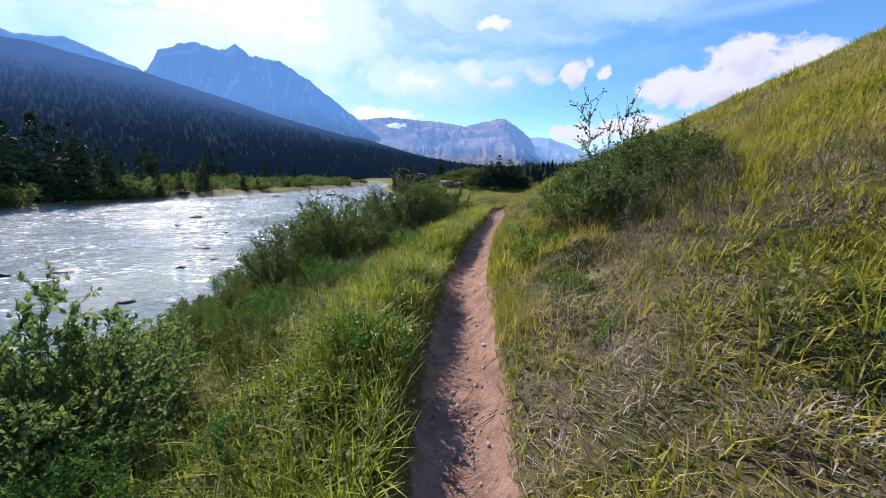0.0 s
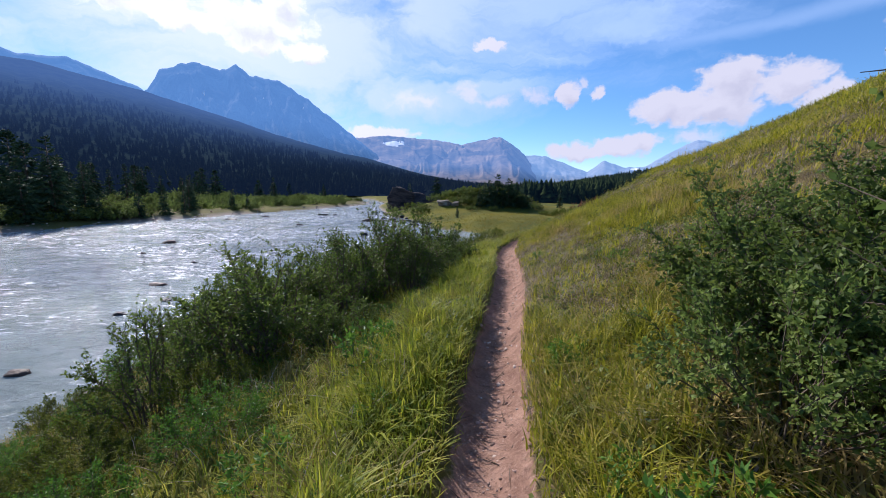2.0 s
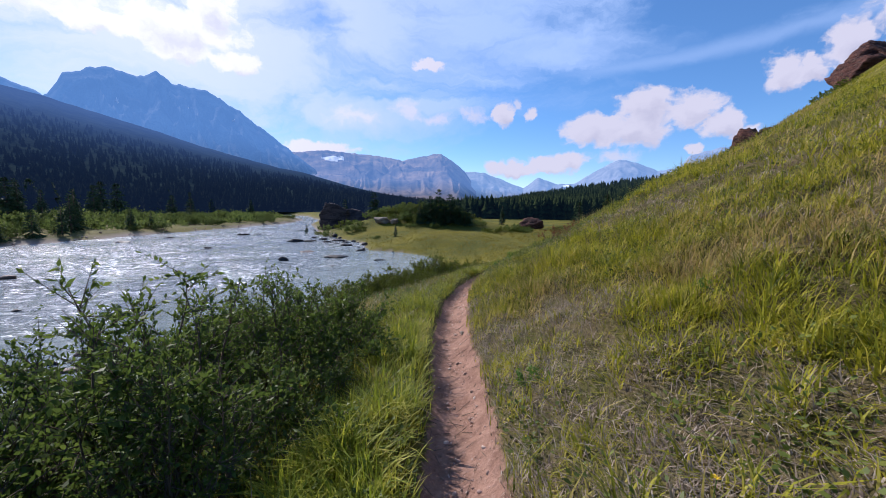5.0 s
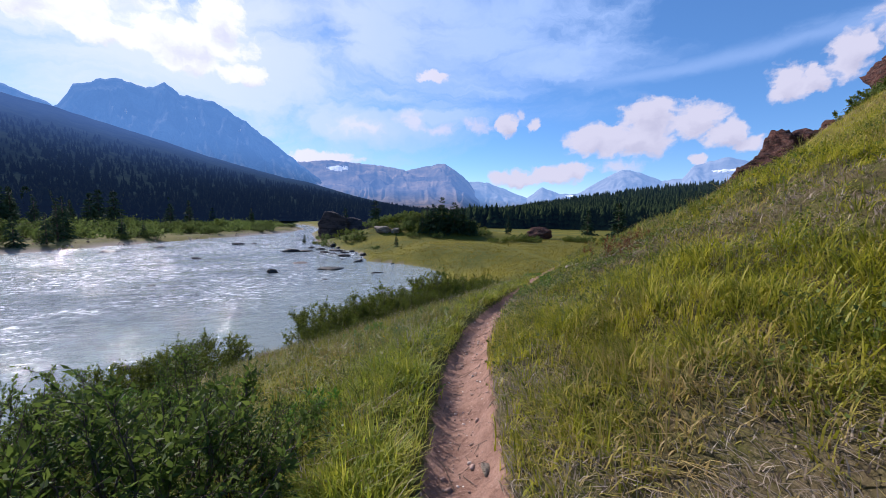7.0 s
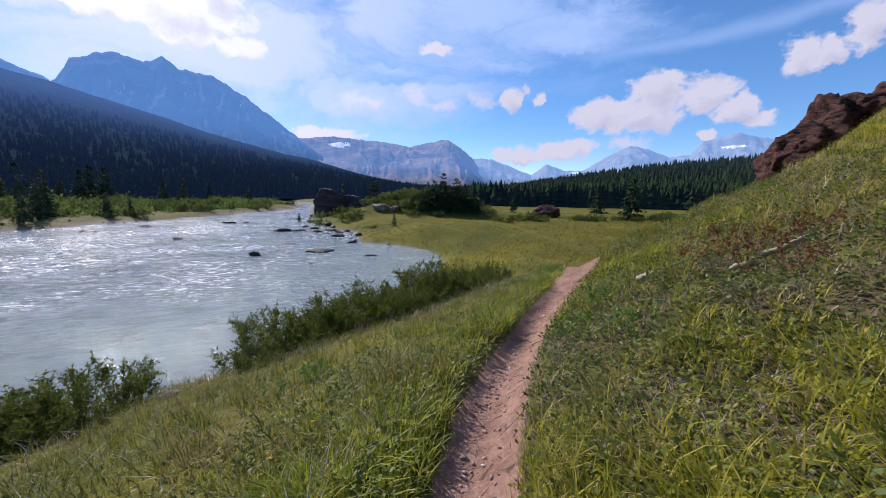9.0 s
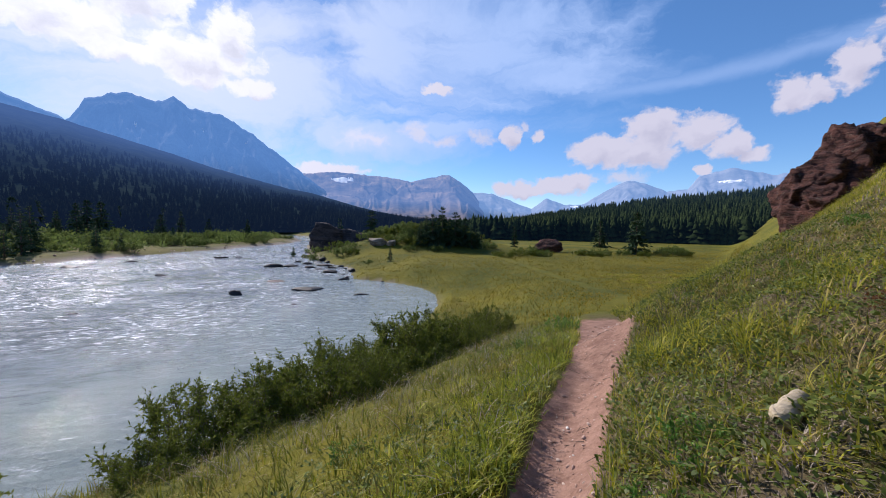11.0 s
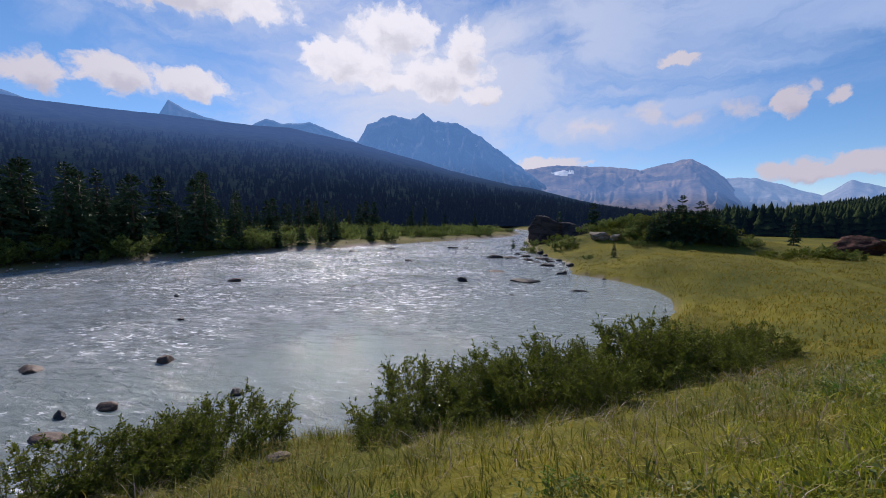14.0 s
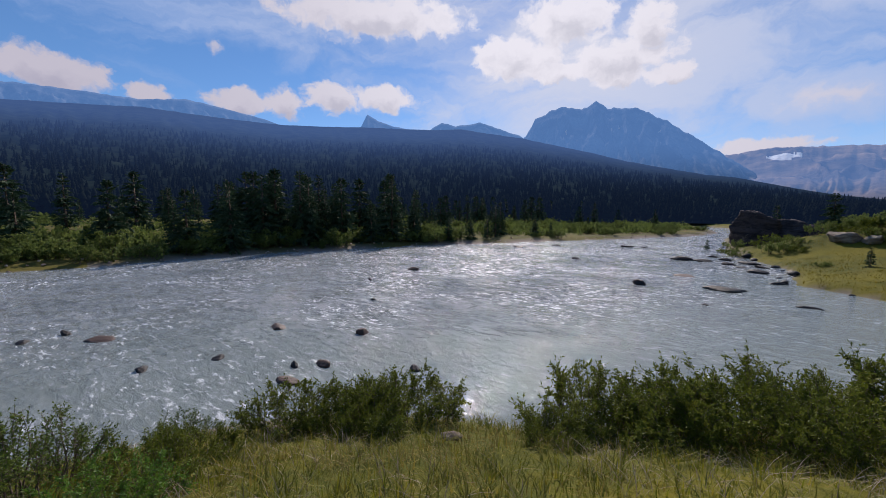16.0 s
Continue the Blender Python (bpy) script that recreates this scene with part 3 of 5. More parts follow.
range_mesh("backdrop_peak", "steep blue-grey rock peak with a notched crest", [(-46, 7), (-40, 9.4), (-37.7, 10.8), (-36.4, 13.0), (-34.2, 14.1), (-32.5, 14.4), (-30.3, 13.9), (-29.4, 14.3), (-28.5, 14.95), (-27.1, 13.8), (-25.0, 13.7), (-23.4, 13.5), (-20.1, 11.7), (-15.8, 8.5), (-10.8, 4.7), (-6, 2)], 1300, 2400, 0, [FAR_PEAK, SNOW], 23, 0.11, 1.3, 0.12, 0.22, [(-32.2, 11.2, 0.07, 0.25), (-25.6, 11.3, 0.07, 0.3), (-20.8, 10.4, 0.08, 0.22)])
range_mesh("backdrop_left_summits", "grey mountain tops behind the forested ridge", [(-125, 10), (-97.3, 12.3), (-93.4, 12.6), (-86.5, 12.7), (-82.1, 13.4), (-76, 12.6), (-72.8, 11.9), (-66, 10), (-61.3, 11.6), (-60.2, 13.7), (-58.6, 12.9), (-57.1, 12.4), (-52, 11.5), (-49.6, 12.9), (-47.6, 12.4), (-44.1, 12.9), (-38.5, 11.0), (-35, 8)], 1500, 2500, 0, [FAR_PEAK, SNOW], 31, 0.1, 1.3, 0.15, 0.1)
LEFT_RIDGE = [(-150, 8), (-125, 10), (-97.3, 10.7), (-86.5, 11.9), (-71.4, 11.6), (-60, 12.0), (-51.4, 11.9), (-46.8, 12.0), (-38, 10.6), (-28.3, 8.2), (-25.1, 7.2), (-15.6, 4.9), (-12.9, 4.5), (-7.8, 3.1), (-4.7, 2.3), (0, 1.5), (5.2, 0.7), (8, 0.1)]
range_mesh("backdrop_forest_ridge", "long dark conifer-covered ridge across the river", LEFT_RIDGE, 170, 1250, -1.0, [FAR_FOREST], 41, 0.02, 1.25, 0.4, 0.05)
RIGHT_RIDGE = [(2, -0.15), (9.9, 0.1), (15.8, 0.7), (18.6, 1.3), (28.0, 2.8), (35.6, 3.7), (42.5, 4.1), (52, 5), (70, 6), (100, 8)]
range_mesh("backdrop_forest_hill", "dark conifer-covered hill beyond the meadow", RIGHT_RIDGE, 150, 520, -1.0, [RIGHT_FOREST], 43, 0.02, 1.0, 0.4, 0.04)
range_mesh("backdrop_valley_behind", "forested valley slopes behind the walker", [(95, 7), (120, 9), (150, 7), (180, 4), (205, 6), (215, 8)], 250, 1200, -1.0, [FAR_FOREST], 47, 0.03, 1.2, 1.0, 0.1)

# ---------- grass ----------


def blades(name, label, mat, x, y, ang, height, width, lean=0.35, seed=1, segments=2):
    """Grass: one tapered, bent blade at each place; joined, as nobody could count them."""
    g = np.random.default_rng(seed)
    az, turn = ang + g.normal(0, 0.6, len(x)), g.uniform(0, 2 * np.pi, len(x))
    bend = np.minimum(np.minimum(g.gamma(2.0, lean / 2.0, len(x)), 1.8) * height, 0.32)
    # none that reach far over the bare trail
    ty = y + np.sin(az) * bend
    ok = abs(x + np.cos(az) * bend - trail_x(ty)) > trail_half(ty) * 0.85
    x, y, height, width, az, turn, bend = (v[ok] for v in (x, y, height, width, az, turn, bend))
    m = len(x)
    z = land(x, y) - 0.015
    dirx, diry = np.cos(az), np.sin(az)
    wx, wy = -np.sin(az) * np.cos(turn * 0.15), np.cos(az)
    levels = np.linspace(0, 1, segments + 1)
    rows = []
    for t in levels[:-1]:
        px, py, pz = x + dirx * bend * t**2, y + diry * bend * t**2, z + height * (t - 0.25 * t * t * np.minimum(bend / height, 1.5))
        w = width * (1 - 0.55 * t) * 0.5
        rows += [np.stack([px - wx * w, py - wy * w, pz], -1), np.stack([px + wx * w, py + wy * w, pz], -1)]
    t = 1.0
    rows.append(np.stack([x + dirx * bend, y + diry * bend, z + height * (1 - 0.25 * np.minimum(bend / height, 1.5))], -1))
    k = len(rows)
    V = np.stack(rows, 1).reshape(-1, 3)
    tris = []
    for s in range(segments - 1):
        a = 2 * s
        tris += [(a, a + 1, a + 3), (a, a + 3, a + 2)]
    tris.append((k - 3, k - 2, k - 1))
    F = (np.arange(m) * k)[:, None, None] + np.array(tris)[None]
    me = mesh_of(name, V, F.reshape(-1, 3), mat)
    return tagged(new(name, me), label, "grass", kind="stuff")


def scatter(count, x0, x1, y0, y1, keep, seed, clump=0.0, per=1):
    """Places in a rectangle of the plan, thinned by keep(x, y) from 0 to 1, gathered in tufts."""
    g = np.random.default_rng(seed)
    xs, ys = np.empty(0), np.empty(0)
    for _ in range(60):
        x, y = g.uniform(x0, x1, 60000), g.uniform(y0, y1, 60000)
        k = g.uniform(0, 1, 60000) < keep(x, y)
        xs, ys = np.append(xs, x[k]), np.append(ys, y[k])
        if len(xs) * per >= count:
            break
    xs, ys = xs[: count // per], ys[: count // per]
    xs, ys, tuft = np.repeat(xs, per), np.repeat(ys, per), np.repeat(g.uniform(0, 1, len(xs)), per)
    dx, dy = g.normal(0, clump, len(xs)), g.normal(0, clump, len(xs))
    xs, ys = xs + dx, ys + dy
    ok = abs(xs - trail_x(ys)) > trail_half(ys) * 1.0
    return xs[ok], ys[ok], np.arctan2(dy, dx)[ok], tuft[ok]


def near(x, y, reach=3.0):
    d = abs(x - trail_x(y))
    return 1 / (1 + (d / reach) ** 2)


g = np.random.default_rng(3)
def beside(x, y):
    """Metres to the right of the trail's edge."""
    return x - trail_x(y) - trail_half(y)


def patchy(x, y):
    """Where the hillside is green (1) or bleached (0)."""
    return smooth(-0.2, 0.06, fbm(x * 0.55, y * 0.55, 4, 63))


# long grass on the river side of the trail, in mounds along its edge
x, y, a, tuft = scatter(70000, -3.5, 6.0, -0.6, 24, lambda x, y: np.where((beside(x, y) < -2 * trail_half(y) - 0.12) & (x > near_shore(y) + 0.5), np.exp(-((trail_x(y) - x) / 1.0) ** 2) * (0.25 + 0.75 * smooth(-0.12, 0.14, fbm(x * 1.5, y * 1.5, 3, 61))), 0), 11, 0.055, 20)
h = (0.06 + 0.18 * tuft**1.6) * g.uniform(0.5, 1.2, len(x)) * (0.65 + 0.9 * (fbm(x * 1.4, y * 1.4, 3, 62) + 0.4)) * np.interp(y, [0, 6, 10, 14, 24], [1.0, 1.0, 1.0, 0.75, 0.65])
blades("verge_grass", "long bright yellow-green grass beside the dirt trail", LUSH, x, y, a, h, g.uniform(0.007, 0.014, len(x)), 0.9, 12, 3)
# slope down to the river
x, y, a, tuft = scatter(96000, -7, 6, -0.6, 34, lambda x, y: np.where((x < trail_x(y) - 0.4) & (x > near_shore(y) + 0.3), 0.25 + 0.75 * smooth(30, 8, y), 0), 13, 0.07, 12)
blades("bank_grass", "tangled green grass sloping down to the river", BANK, x, y, a, (0.09 + 0.16 * tuft) * g.uniform(0.5, 1.2, len(x)), g.uniform(0.007, 0.014, len(x)), 1.1, 14, 2)
x, y, a, tuft = scatter(8000, -6, 6, 2, 30, lambda x, y: np.where((x < trail_x(y) - 0.3) & (x > near_shore(y) + 0.4), 0.2 + 0.8 * smooth(-0.05, 0.15, fbm(x * 0.7, y * 0.7, 3, 66)), 0), 23, 0.08, 8)
blades("straw_grass", "pale dry stalks among the bank grass", DRY, x, y, a, g.uniform(0.12, 0.28, len(x)), g.uniform(0.003, 0.007, len(x)), 1.3, 24, 3)
# hillside close to the trail: dense tufts of arching blades over matted thatch
x, y, a, tuft = scatter(170000, 0.5, 9, -0.4, 24, lambda x, y: np.where(beside(x, y) > 0.02, np.exp(-(np.clip(beside(x, y), 0, None) / 3.2) ** 2) * (0.22 + 0.78 * patchy(x, y)) * (1 - 0.72 * smooth(13.2, 15.5, y)), 0), 15, 0.045, 16)
h = (0.05 + 0.19 * tuft**1.5) * g.uniform(0.5, 1.2, len(x)) * (0.7 + 1.0 * (fbm(x * 0.8, y * 0.8, 3, 64) + 0.4)) * (0.7 + 0.4 * patchy(x, y))
blades("hillside_grass", "patchy green grass on the hillside", HILL, x, y, a, h, g.uniform(0.006, 0.013, len(x)), 1.2, 16, 2)
x, y, a, tuft = scatter(90000, 0.5, 8, -0.4, 22, lambda x, y: np.where(beside(x, y) > 0.0, np.exp(-(np.clip(beside(x, y), 0, None) / 2.6) ** 2) * (1 - 0.72 * patchy(x, y)), 0), 17, 0.07, 10)
blades("dry_grass", "dry tan matted grass between the green tufts", DRY, x, y, a, g.uniform(0.03, 0.11, len(x)), g.uniform(0.004, 0.009, len(x)), 1.7, 18, 2)
# the slope farther up, in broader blades
x, y, a, tuft = scatter(105000, 3, 26, -0.6, 38, lambda x, y: np.where((beside(x, y) > 2.2) & (land(x, y) > trail_z(y) - 0.3), near(x, y, 7.0) * smooth(2.2, 4.5, beside(x, y)) * (0.35 + 0.65 * patchy(x, y)), 0), 35, 0.09, 10)
far = np.clip(x - trail_x(y), 0, 20)
blades("upper_slope_grass", "yellow-green grass high on the hillside", HILL, x, y, a, (0.09 + 0.13 * tuft) * g.uniform(0.6, 1.2, len(x)), g.uniform(0.009, 0.016, len(x)) * (1 + 0.06 * far), 1.1, 36, 2)
x, y, a, tuft = scatter(26000, 3, 22, -0.6, 32, lambda x, y: np.where((beside(x, y) > 2.0) & (land(x, y) > trail_z(y) - 0.3), near(x, y, 6.0) * (1 - 0.8 * patchy(x, y)), 0), 37, 0.1, 8)
blades("bleached_grass", "bleached tan grass in patches of the upper slope", DRY, x, y, a, g.uniform(0.06, 0.16, len(x)), g.uniform(0.008, 0.016, len(x)), 1.5, 38, 2)
# low leafy mats
x, y, a, tuft = scatter(92000, -1.5, 10, -0.4, 24, lambda x, y: np.where((beside(x, y) > 0.08) | (beside(x, y) < -2 * trail_half(y) - 0.15) & (x > trail_x(y) - 2.2), near(x, y, 2.6) * np.maximum(0.35 * smooth(-0.06, 0.08, fbm(x * 0.7, y * 0.7, 3, 67)), smooth(12.5, 15, y) * (beside(x, y) > 0)), 0), 25, 0.07, 14)
P = np.stack([x, y, land(x, y) + g.uniform(0.0, 0.11, len(x))], 1)
A = np.stack([np.cos(a), np.sin(a), g.uniform(-0.1, 0.9, len(x))], 1)
LV = A / np.linalg.norm(A, axis=1, keepdims=True)
SD = np.cross(LV, g.normal(0, 1, (len(x), 3)) * 0.35 + np.array([0, 0, 1.0]))
SD /= np.linalg.norm(SD, axis=1, keepdims=True)
LL, LW = g.uniform(0.02, 0.045, (len(x), 1)), g.uniform(0.006, 0.014, (len(x), 1))
V = np.stack([P, P + LV * LL * 0.5 + SD * LW, P + LV * LL, P + LV * LL * 0.5 - SD * LW], 1).reshape(-1, 3)
tagged(new("ground_cover", mesh_of("ground_cover", V, np.arange(len(V)).reshape(-1, 4), MAT_LEAF)), "low leafy ground cover between the grass tufts", "ground cover", kind="stuff")
# meadow beyond the bend
x, y, a, tuft = scatter(70000, -4, 60, 22, 75, lambda x, y: np.where((x > near_shore(y) + 0.2) & (0.72 * (x - 5) - 0.694 * (y - 19) < 1.5), smooth(80, 24, y), 0), 19, 0.2, 7)
blades("meadow_grass", "thick yellow-green meadow grass", MEADOW, x, y, a, g.uniform(0.07, 0.2, len(x)), g.uniform(0.014, 0.034, len(x)), 1.2, 20, 2)

# ---------- plants ----------


def leaf_quads(pos, axis, side_seed, length, width, fold=0.25):
    """A folded diamond for every leaf."""
    g = np.random.default_rng(side_seed)
    axis = axis / np.linalg.norm(axis, axis=1, keepdims=True)
    r = g.normal(size=pos.shape)
    side = np.cross(axis, r)
    side /= np.linalg.norm(side, axis=1, keepdims=True) + 1e-9
    nrm = np.cross(side, axis)
    L, W = length[:, None], width[:, None]
    mid = pos + axis * L * 0.45
    V = np.stack([pos, mid + side * W * 0.5 + nrm * W * fold, pos + axis * L, mid - side * W * 0.5 + nrm * W * fold], 1).reshape(-1, 3)
    return V, np.arange(len(V)).reshape(-1, 4)


def tubes(starts, ends, r0, r1, sag=None):
    """Three-sided tapered rods from starts to ends."""
    ax = ends - starts
    ax = ax / (np.linalg.norm(ax, axis=1, keepdims=True) + 1e-9)
    ref = np.where(abs(ax[:, 2:3]) > 0.9, [[1.0, 0, 0]], [[0, 0, 1.0]])
    u = np.cross(ax, ref)
    u /= np.linalg.norm(u, axis=1, keepdims=True) + 1e-9
    w = np.cross(ax, u)
    ring = []
    for base, r in ((starts, r0), (ends, r1)):
        for k in range(3):
            a = 2 * np.pi * k / 3
            ring.append(base + (u * np.cos(a) + w * np.sin(a)) * np.asarray(r).reshape(-1, 1))
    V = np.stack(ring, 1).reshape(-1, 3)
    q = np.array([(0, 1, 4, 3), (1, 2, 5, 4), (2, 0, 3, 5)])
    return V, ((np.arange(len(starts)) * 6)[:, None, None] + q[None]).reshape(-1, 4)


def bush_meshes(seed, height, radius, stems, twigs, leaves, leaf_len, leaf_wid, mat, spread_base=0.3, low=0.3, droop=0.1, thick=0.012):
    g = np.random.default_rng(seed)
    az, u = g.uniform(0, 2 * np.pi, stems), np.sqrt(g.uniform(0, 1, stems))
    base = np.stack([np.cos(az) * radius * spread_base * u, np.sin(az) * radius * spread_base * u, np.full(stems, -0.08)], 1)
    end = np.stack([np.cos(az) * radius * u, np.sin(az) * radius * u, height * (1.0 - 0.5 * u**2) * g.uniform(0.72, 1.12, stems)], 1)

    def on(i, t):
        p = base[i] + (end[i] - base[i]) * t[:, None]
        p[:, 2] = base[i, 2] + (end[i, 2] - base[i, 2]) * t**0.8
        p += 0.05 * np.stack([np.sin(7 * t + i), np.cos(6 * t + 2 * i), 0 * t], 1) * radius
        return p

    S, E, R0, R1 = [], [], [], []
    cuts = np.linspace(0, 1, 6)
    for a, b in zip(cuts[:-1], cuts[1:]):
        i = np.arange(stems)
        S.append(on(i, np.full(stems, a)))
        E.append(on(i, np.full(stems, b)))
        R0.append(np.full(stems, thick * (1.1 - a) * height))
        R1.append(np.full(stems, thick * (1.1 - b) * height))
    ti = g.integers(0, stems, twigs)
    tt = low + (1 - low) * g.uniform(0, 1, twigs) ** 0.8
    ts = on(ti, tt)
    out = ts * np.array([1, 1, 0]) / (radius + 1e-6)
    td = out * 0.7 + g.normal(0, 0.5, (twigs, 3)) + np.array([0, 0, 0.55])
    td /= np.linalg.norm(td, axis=1, keepdims=True)
    tl = g.uniform(0.10, 0.30, twigs) * height * (1.15 - 0.4 * tt)
    te = ts + td * tl[:, None]
    S.append(ts), E.append(te), R0.append(np.full(twigs, 0.0028 * height)), R1.append(np.full(twigs, 0.0009 * height))
    V, F = tubes(np.concatenate(S), np.concatenate(E), np.concatenate(R0), np.concatenate(R1))
    wood = mesh_of("twig_mass", V, F, BARK)
    li = g.integers(0, twigs, leaves)
    s = g.uniform(0.05, 1.05, leaves)
    pos = ts[li] + td[li] * (tl[li] * s)[:, None]
    axis = td[li] * 0.6 + g.normal(0, 0.6, (leaves, 3)) + np.array([0, 0, 0.15 - droop])
    V, F = leaf_quads(pos, axis, seed + 1, g.uniform(0.6, 1.25, leaves) * leaf_len, g.uniform(0.7, 1.2, leaves) * leaf_wid)
    return wood, mesh_of("foliage", V, F, mat)


def bush(name, label, category, group, meshes, m):
    ob = thing(name, label, category, group, m)
    tagged(part("twig_mass", meshes[0], ob), kind="stuff")
    part("foliage", meshes[1], ob)
    return ob


def planted(x, y, size=1.0, turn=0.0, tall=1.0, sink=0.0):
    return Matrix.Translation((x, y, float(land(x, y)) - sink)) @ Matrix.Rotation(turn, 4, "Z") @ Matrix.Diagonal((size, size, size * tall, 1))


WILLOWS = [bush_meshes(101, 1.25, 0.95, 34, 800, 8500, 0.050, 0.021, LEAF, 0.5, 0.12), bush_meshes(102, 1.10, 0.9, 28, 640, 6800, 0.055, 0.022, LEAF, 0.45, 0.12), bush_meshes(103, 1.35, 0.8, 18, 420, 3400, 0.050, 0.024, LEAF, 0.35, 0.2)]
LOWS = [bush_meshes(111, 0.85, 0.9, 46, 900, 9500, 0.050, 0.019, LEAF_LOW, 0.7, 0.08, 0.1, 0.008), bush_meshes(112, 0.8, 0.85, 42, 800, 8500, 0.052, 0.018, LEAF_LOW, 0.75, 0.08, 0.1, 0.008)]
rnd = random.Random(5)


def grow(kind, rows, name, label, category, group, lo=0.85, hi=1.15):
    first = {}
    for i, row in enumerate(rows):
        x, y, size = row[:3]
        which = row[3] if len(row) > 3 else i % len(kind)
        m = planted(x, y, size * rnd.uniform(lo, hi), rnd.uniform(0, 6.28), rnd.uniform(0.9, 1.12), 0.04)
        if which in first:
            copy_thing(first[which], m @ Matrix.Diagonal([1 / v for v in first[which].scale] + [1]))
        else:
            first[which] = bush(name, label, category, group, kind[which], m)


BROAD = [bush_meshes(105, 1.2, 0.95, 26, 560, 5200, 0.058, 0.032, ALDER, 0.5, 0.12), bush_meshes(106, 1.1, 0.9, 22, 460, 4200, 0.062, 0.034, ALDER, 0.45, 0.15)]
grow(BROAD, [(-1.55, 3.2, 0.72), (-2.2, 3.6, 0.82), (-1.7, 2.4, 0.75), (-2.8, 3.0, 0.9), (-2.6, 2.2, 0.85), (-3.3, 3.8, 0.8), (-1.95, 4.2, 0.6), (-3.8, 3.2, 0.9), (-2.9, 4.5, 0.6), (-3.4, 2.4, 0.9)], "broadleaf_bush", "leafy green broad-leaved bush with bare stems on the river bank", "bush", "bushes on the bank")
grow(WILLOWS, [(-1.55, 8.3, 0.95), (-1.9, 9.2, 1.05), (-0.85, 9.2, 0.95), (-0.3, 10.2, 1.0), (-1.2, 10.2, 1.1), (0.15, 11.2, 0.95), (-0.7, 11.3, 1.0), (-2.3, 10.4, 1.0), (-1.7, 11.5, 0.95), (-2.8, 8.8, 0.9), (-0.55, 7.9, 0.55), (-2.2, 7.3, 0.7), (0.4, 10.5, 0.65), (0.5, 11.5, 0.75), (0.15, 9.5, 0.6), (0.6, 12.3, 0.55), (-3.4, 9.8, 0.9)], "willow_bush", "dense dark green willow thicket beside the trail", "bush", "willow thicket")
grow(WILLOWS, [(-0.9, 13.0, 0.62), (-1.7, 12.6, 0.72), (-0.3, 13.6, 0.5), (-1.9, 13.8, 0.62), (-2.8, 12.9, 0.75), (-3.7, 14.4, 0.6), (-3.9, 15.5, 0.5), (-1.2, 13.9, 0.52), (-2.8, 14.2, 0.6)], "willow_bush", "dark green willow bush above the water", "bush", "willows on the bank")
SLOPE = [bush_meshes(113, 0.85, 0.95, 46, 820, 8000, 0.046, 0.018, HERB, 0.75, 0.06, 0.1, 0.007), LOWS[1]]
grow(SLOPE, [(-1.2, 5.0, 0.4), (-1.9, 6.3, 0.45), (-1.0, 6.4, 0.45), (-2.8, 7.5, 0.55), (-3.6, 8.0, 0.5), (-4.2, 6.5, 0.35), (-3.8, 7.2, 0.38), (-4.6, 8.6, 0.5), (-4.4, 9.7, 0.7), (-3.9, 5.6, 0.38), (-4.8, 4.6, 0.45), (-0.75, 3.9, 0.4), (-1.0, 2.7, 0.45), (-4.9, 11.2, 0.7), (-4.0, 11.6, 0.8), (-3.2, 11.4, 0.8), (-5.1, 7.4, 0.4), (-1.4, 4.6, 0.45), (-2.1, 5.0, 0.42), (-2.6, 5.9, 0.4), (-3.2, 6.8, 0.4), (-1.6, 7.2, 0.5), (-1.5, 5.7, 0.42), (-2.4, 6.7, 0.42), (-3.0, 5.2, 0.4), (-3.4, 6.1, 0.38), (-4.4, 5.6, 0.38), (-4.7, 6.4, 0.36), (-2.0, 5.6, 0.4), (-2.9, 6.3, 0.4), (-4.1, 4.7, 0.5), (-4.6, 12.8, 0.7), (-0.1, 13.1, 0.5), (-0.9, 14.5, 0.62), (-1.6, 14.8, 0.66), (-2.3, 15.1, 0.66), (-0.5, 13.9, 0.55), (-2.9, 15.6, 0.6), (-1.3, 14.0, 0.6)], "low_willow_bush", "low leafy green shrub on the slope to the river", "bush", "slope shrubs")
grow(LOWS, [(-2.9, 17.5, 1.0), (-2.3, 18.1, 1.05), (-3.4, 16.9, 0.8), (-2.2, 17.7, 0.75), (-3.0, 18.1, 0.9)], "low_willow_bush", "low bushy green willow at the water's edge", "bush", "low willows at the water")
grow(LOWS, [(-0.45, 19.9, 1.0), (0.1, 19.7, 1.0), (0.5, 20.5, 1.25), (1.2, 20.6, 1.05), (1.2, 21.6, 1.3), (1.9, 21.5, 1.1), (2.6, 22.4, 1.2), (1.9, 22.7, 1.25), (3.2, 23.2, 1.15), (3.8, 24.2, 1.15), (2.8, 24.0, 1.2), (4.6, 25.2, 1.1), (0.2, 21.3, 1.1), (3.5, 25.4, 1.1), (5.4, 26.6, 0.9), (-0.2, 18.9, 0.6), (2.0, 20.6, 0.7), (3.0, 21.8, 0.75), (4.2, 23.3, 0.7)], "low_willow_bush", "low green willow in the hedge along the bank", "bush", "low willows along the bank")
# hillside bush with a tall bare sapling
BRAMBLE = [bush_meshes(121, 0.95, 0.95, 36, 700, 6800, 0.044, 0.024, ALDER, 0.4, 0.12, 0.1, 0.009), bush_meshes(123, 0.9, 0.95, 32, 640, 5800, 0.046, 0.026, LEAF, 0.45, 0.12, 0.1, 0.009)]
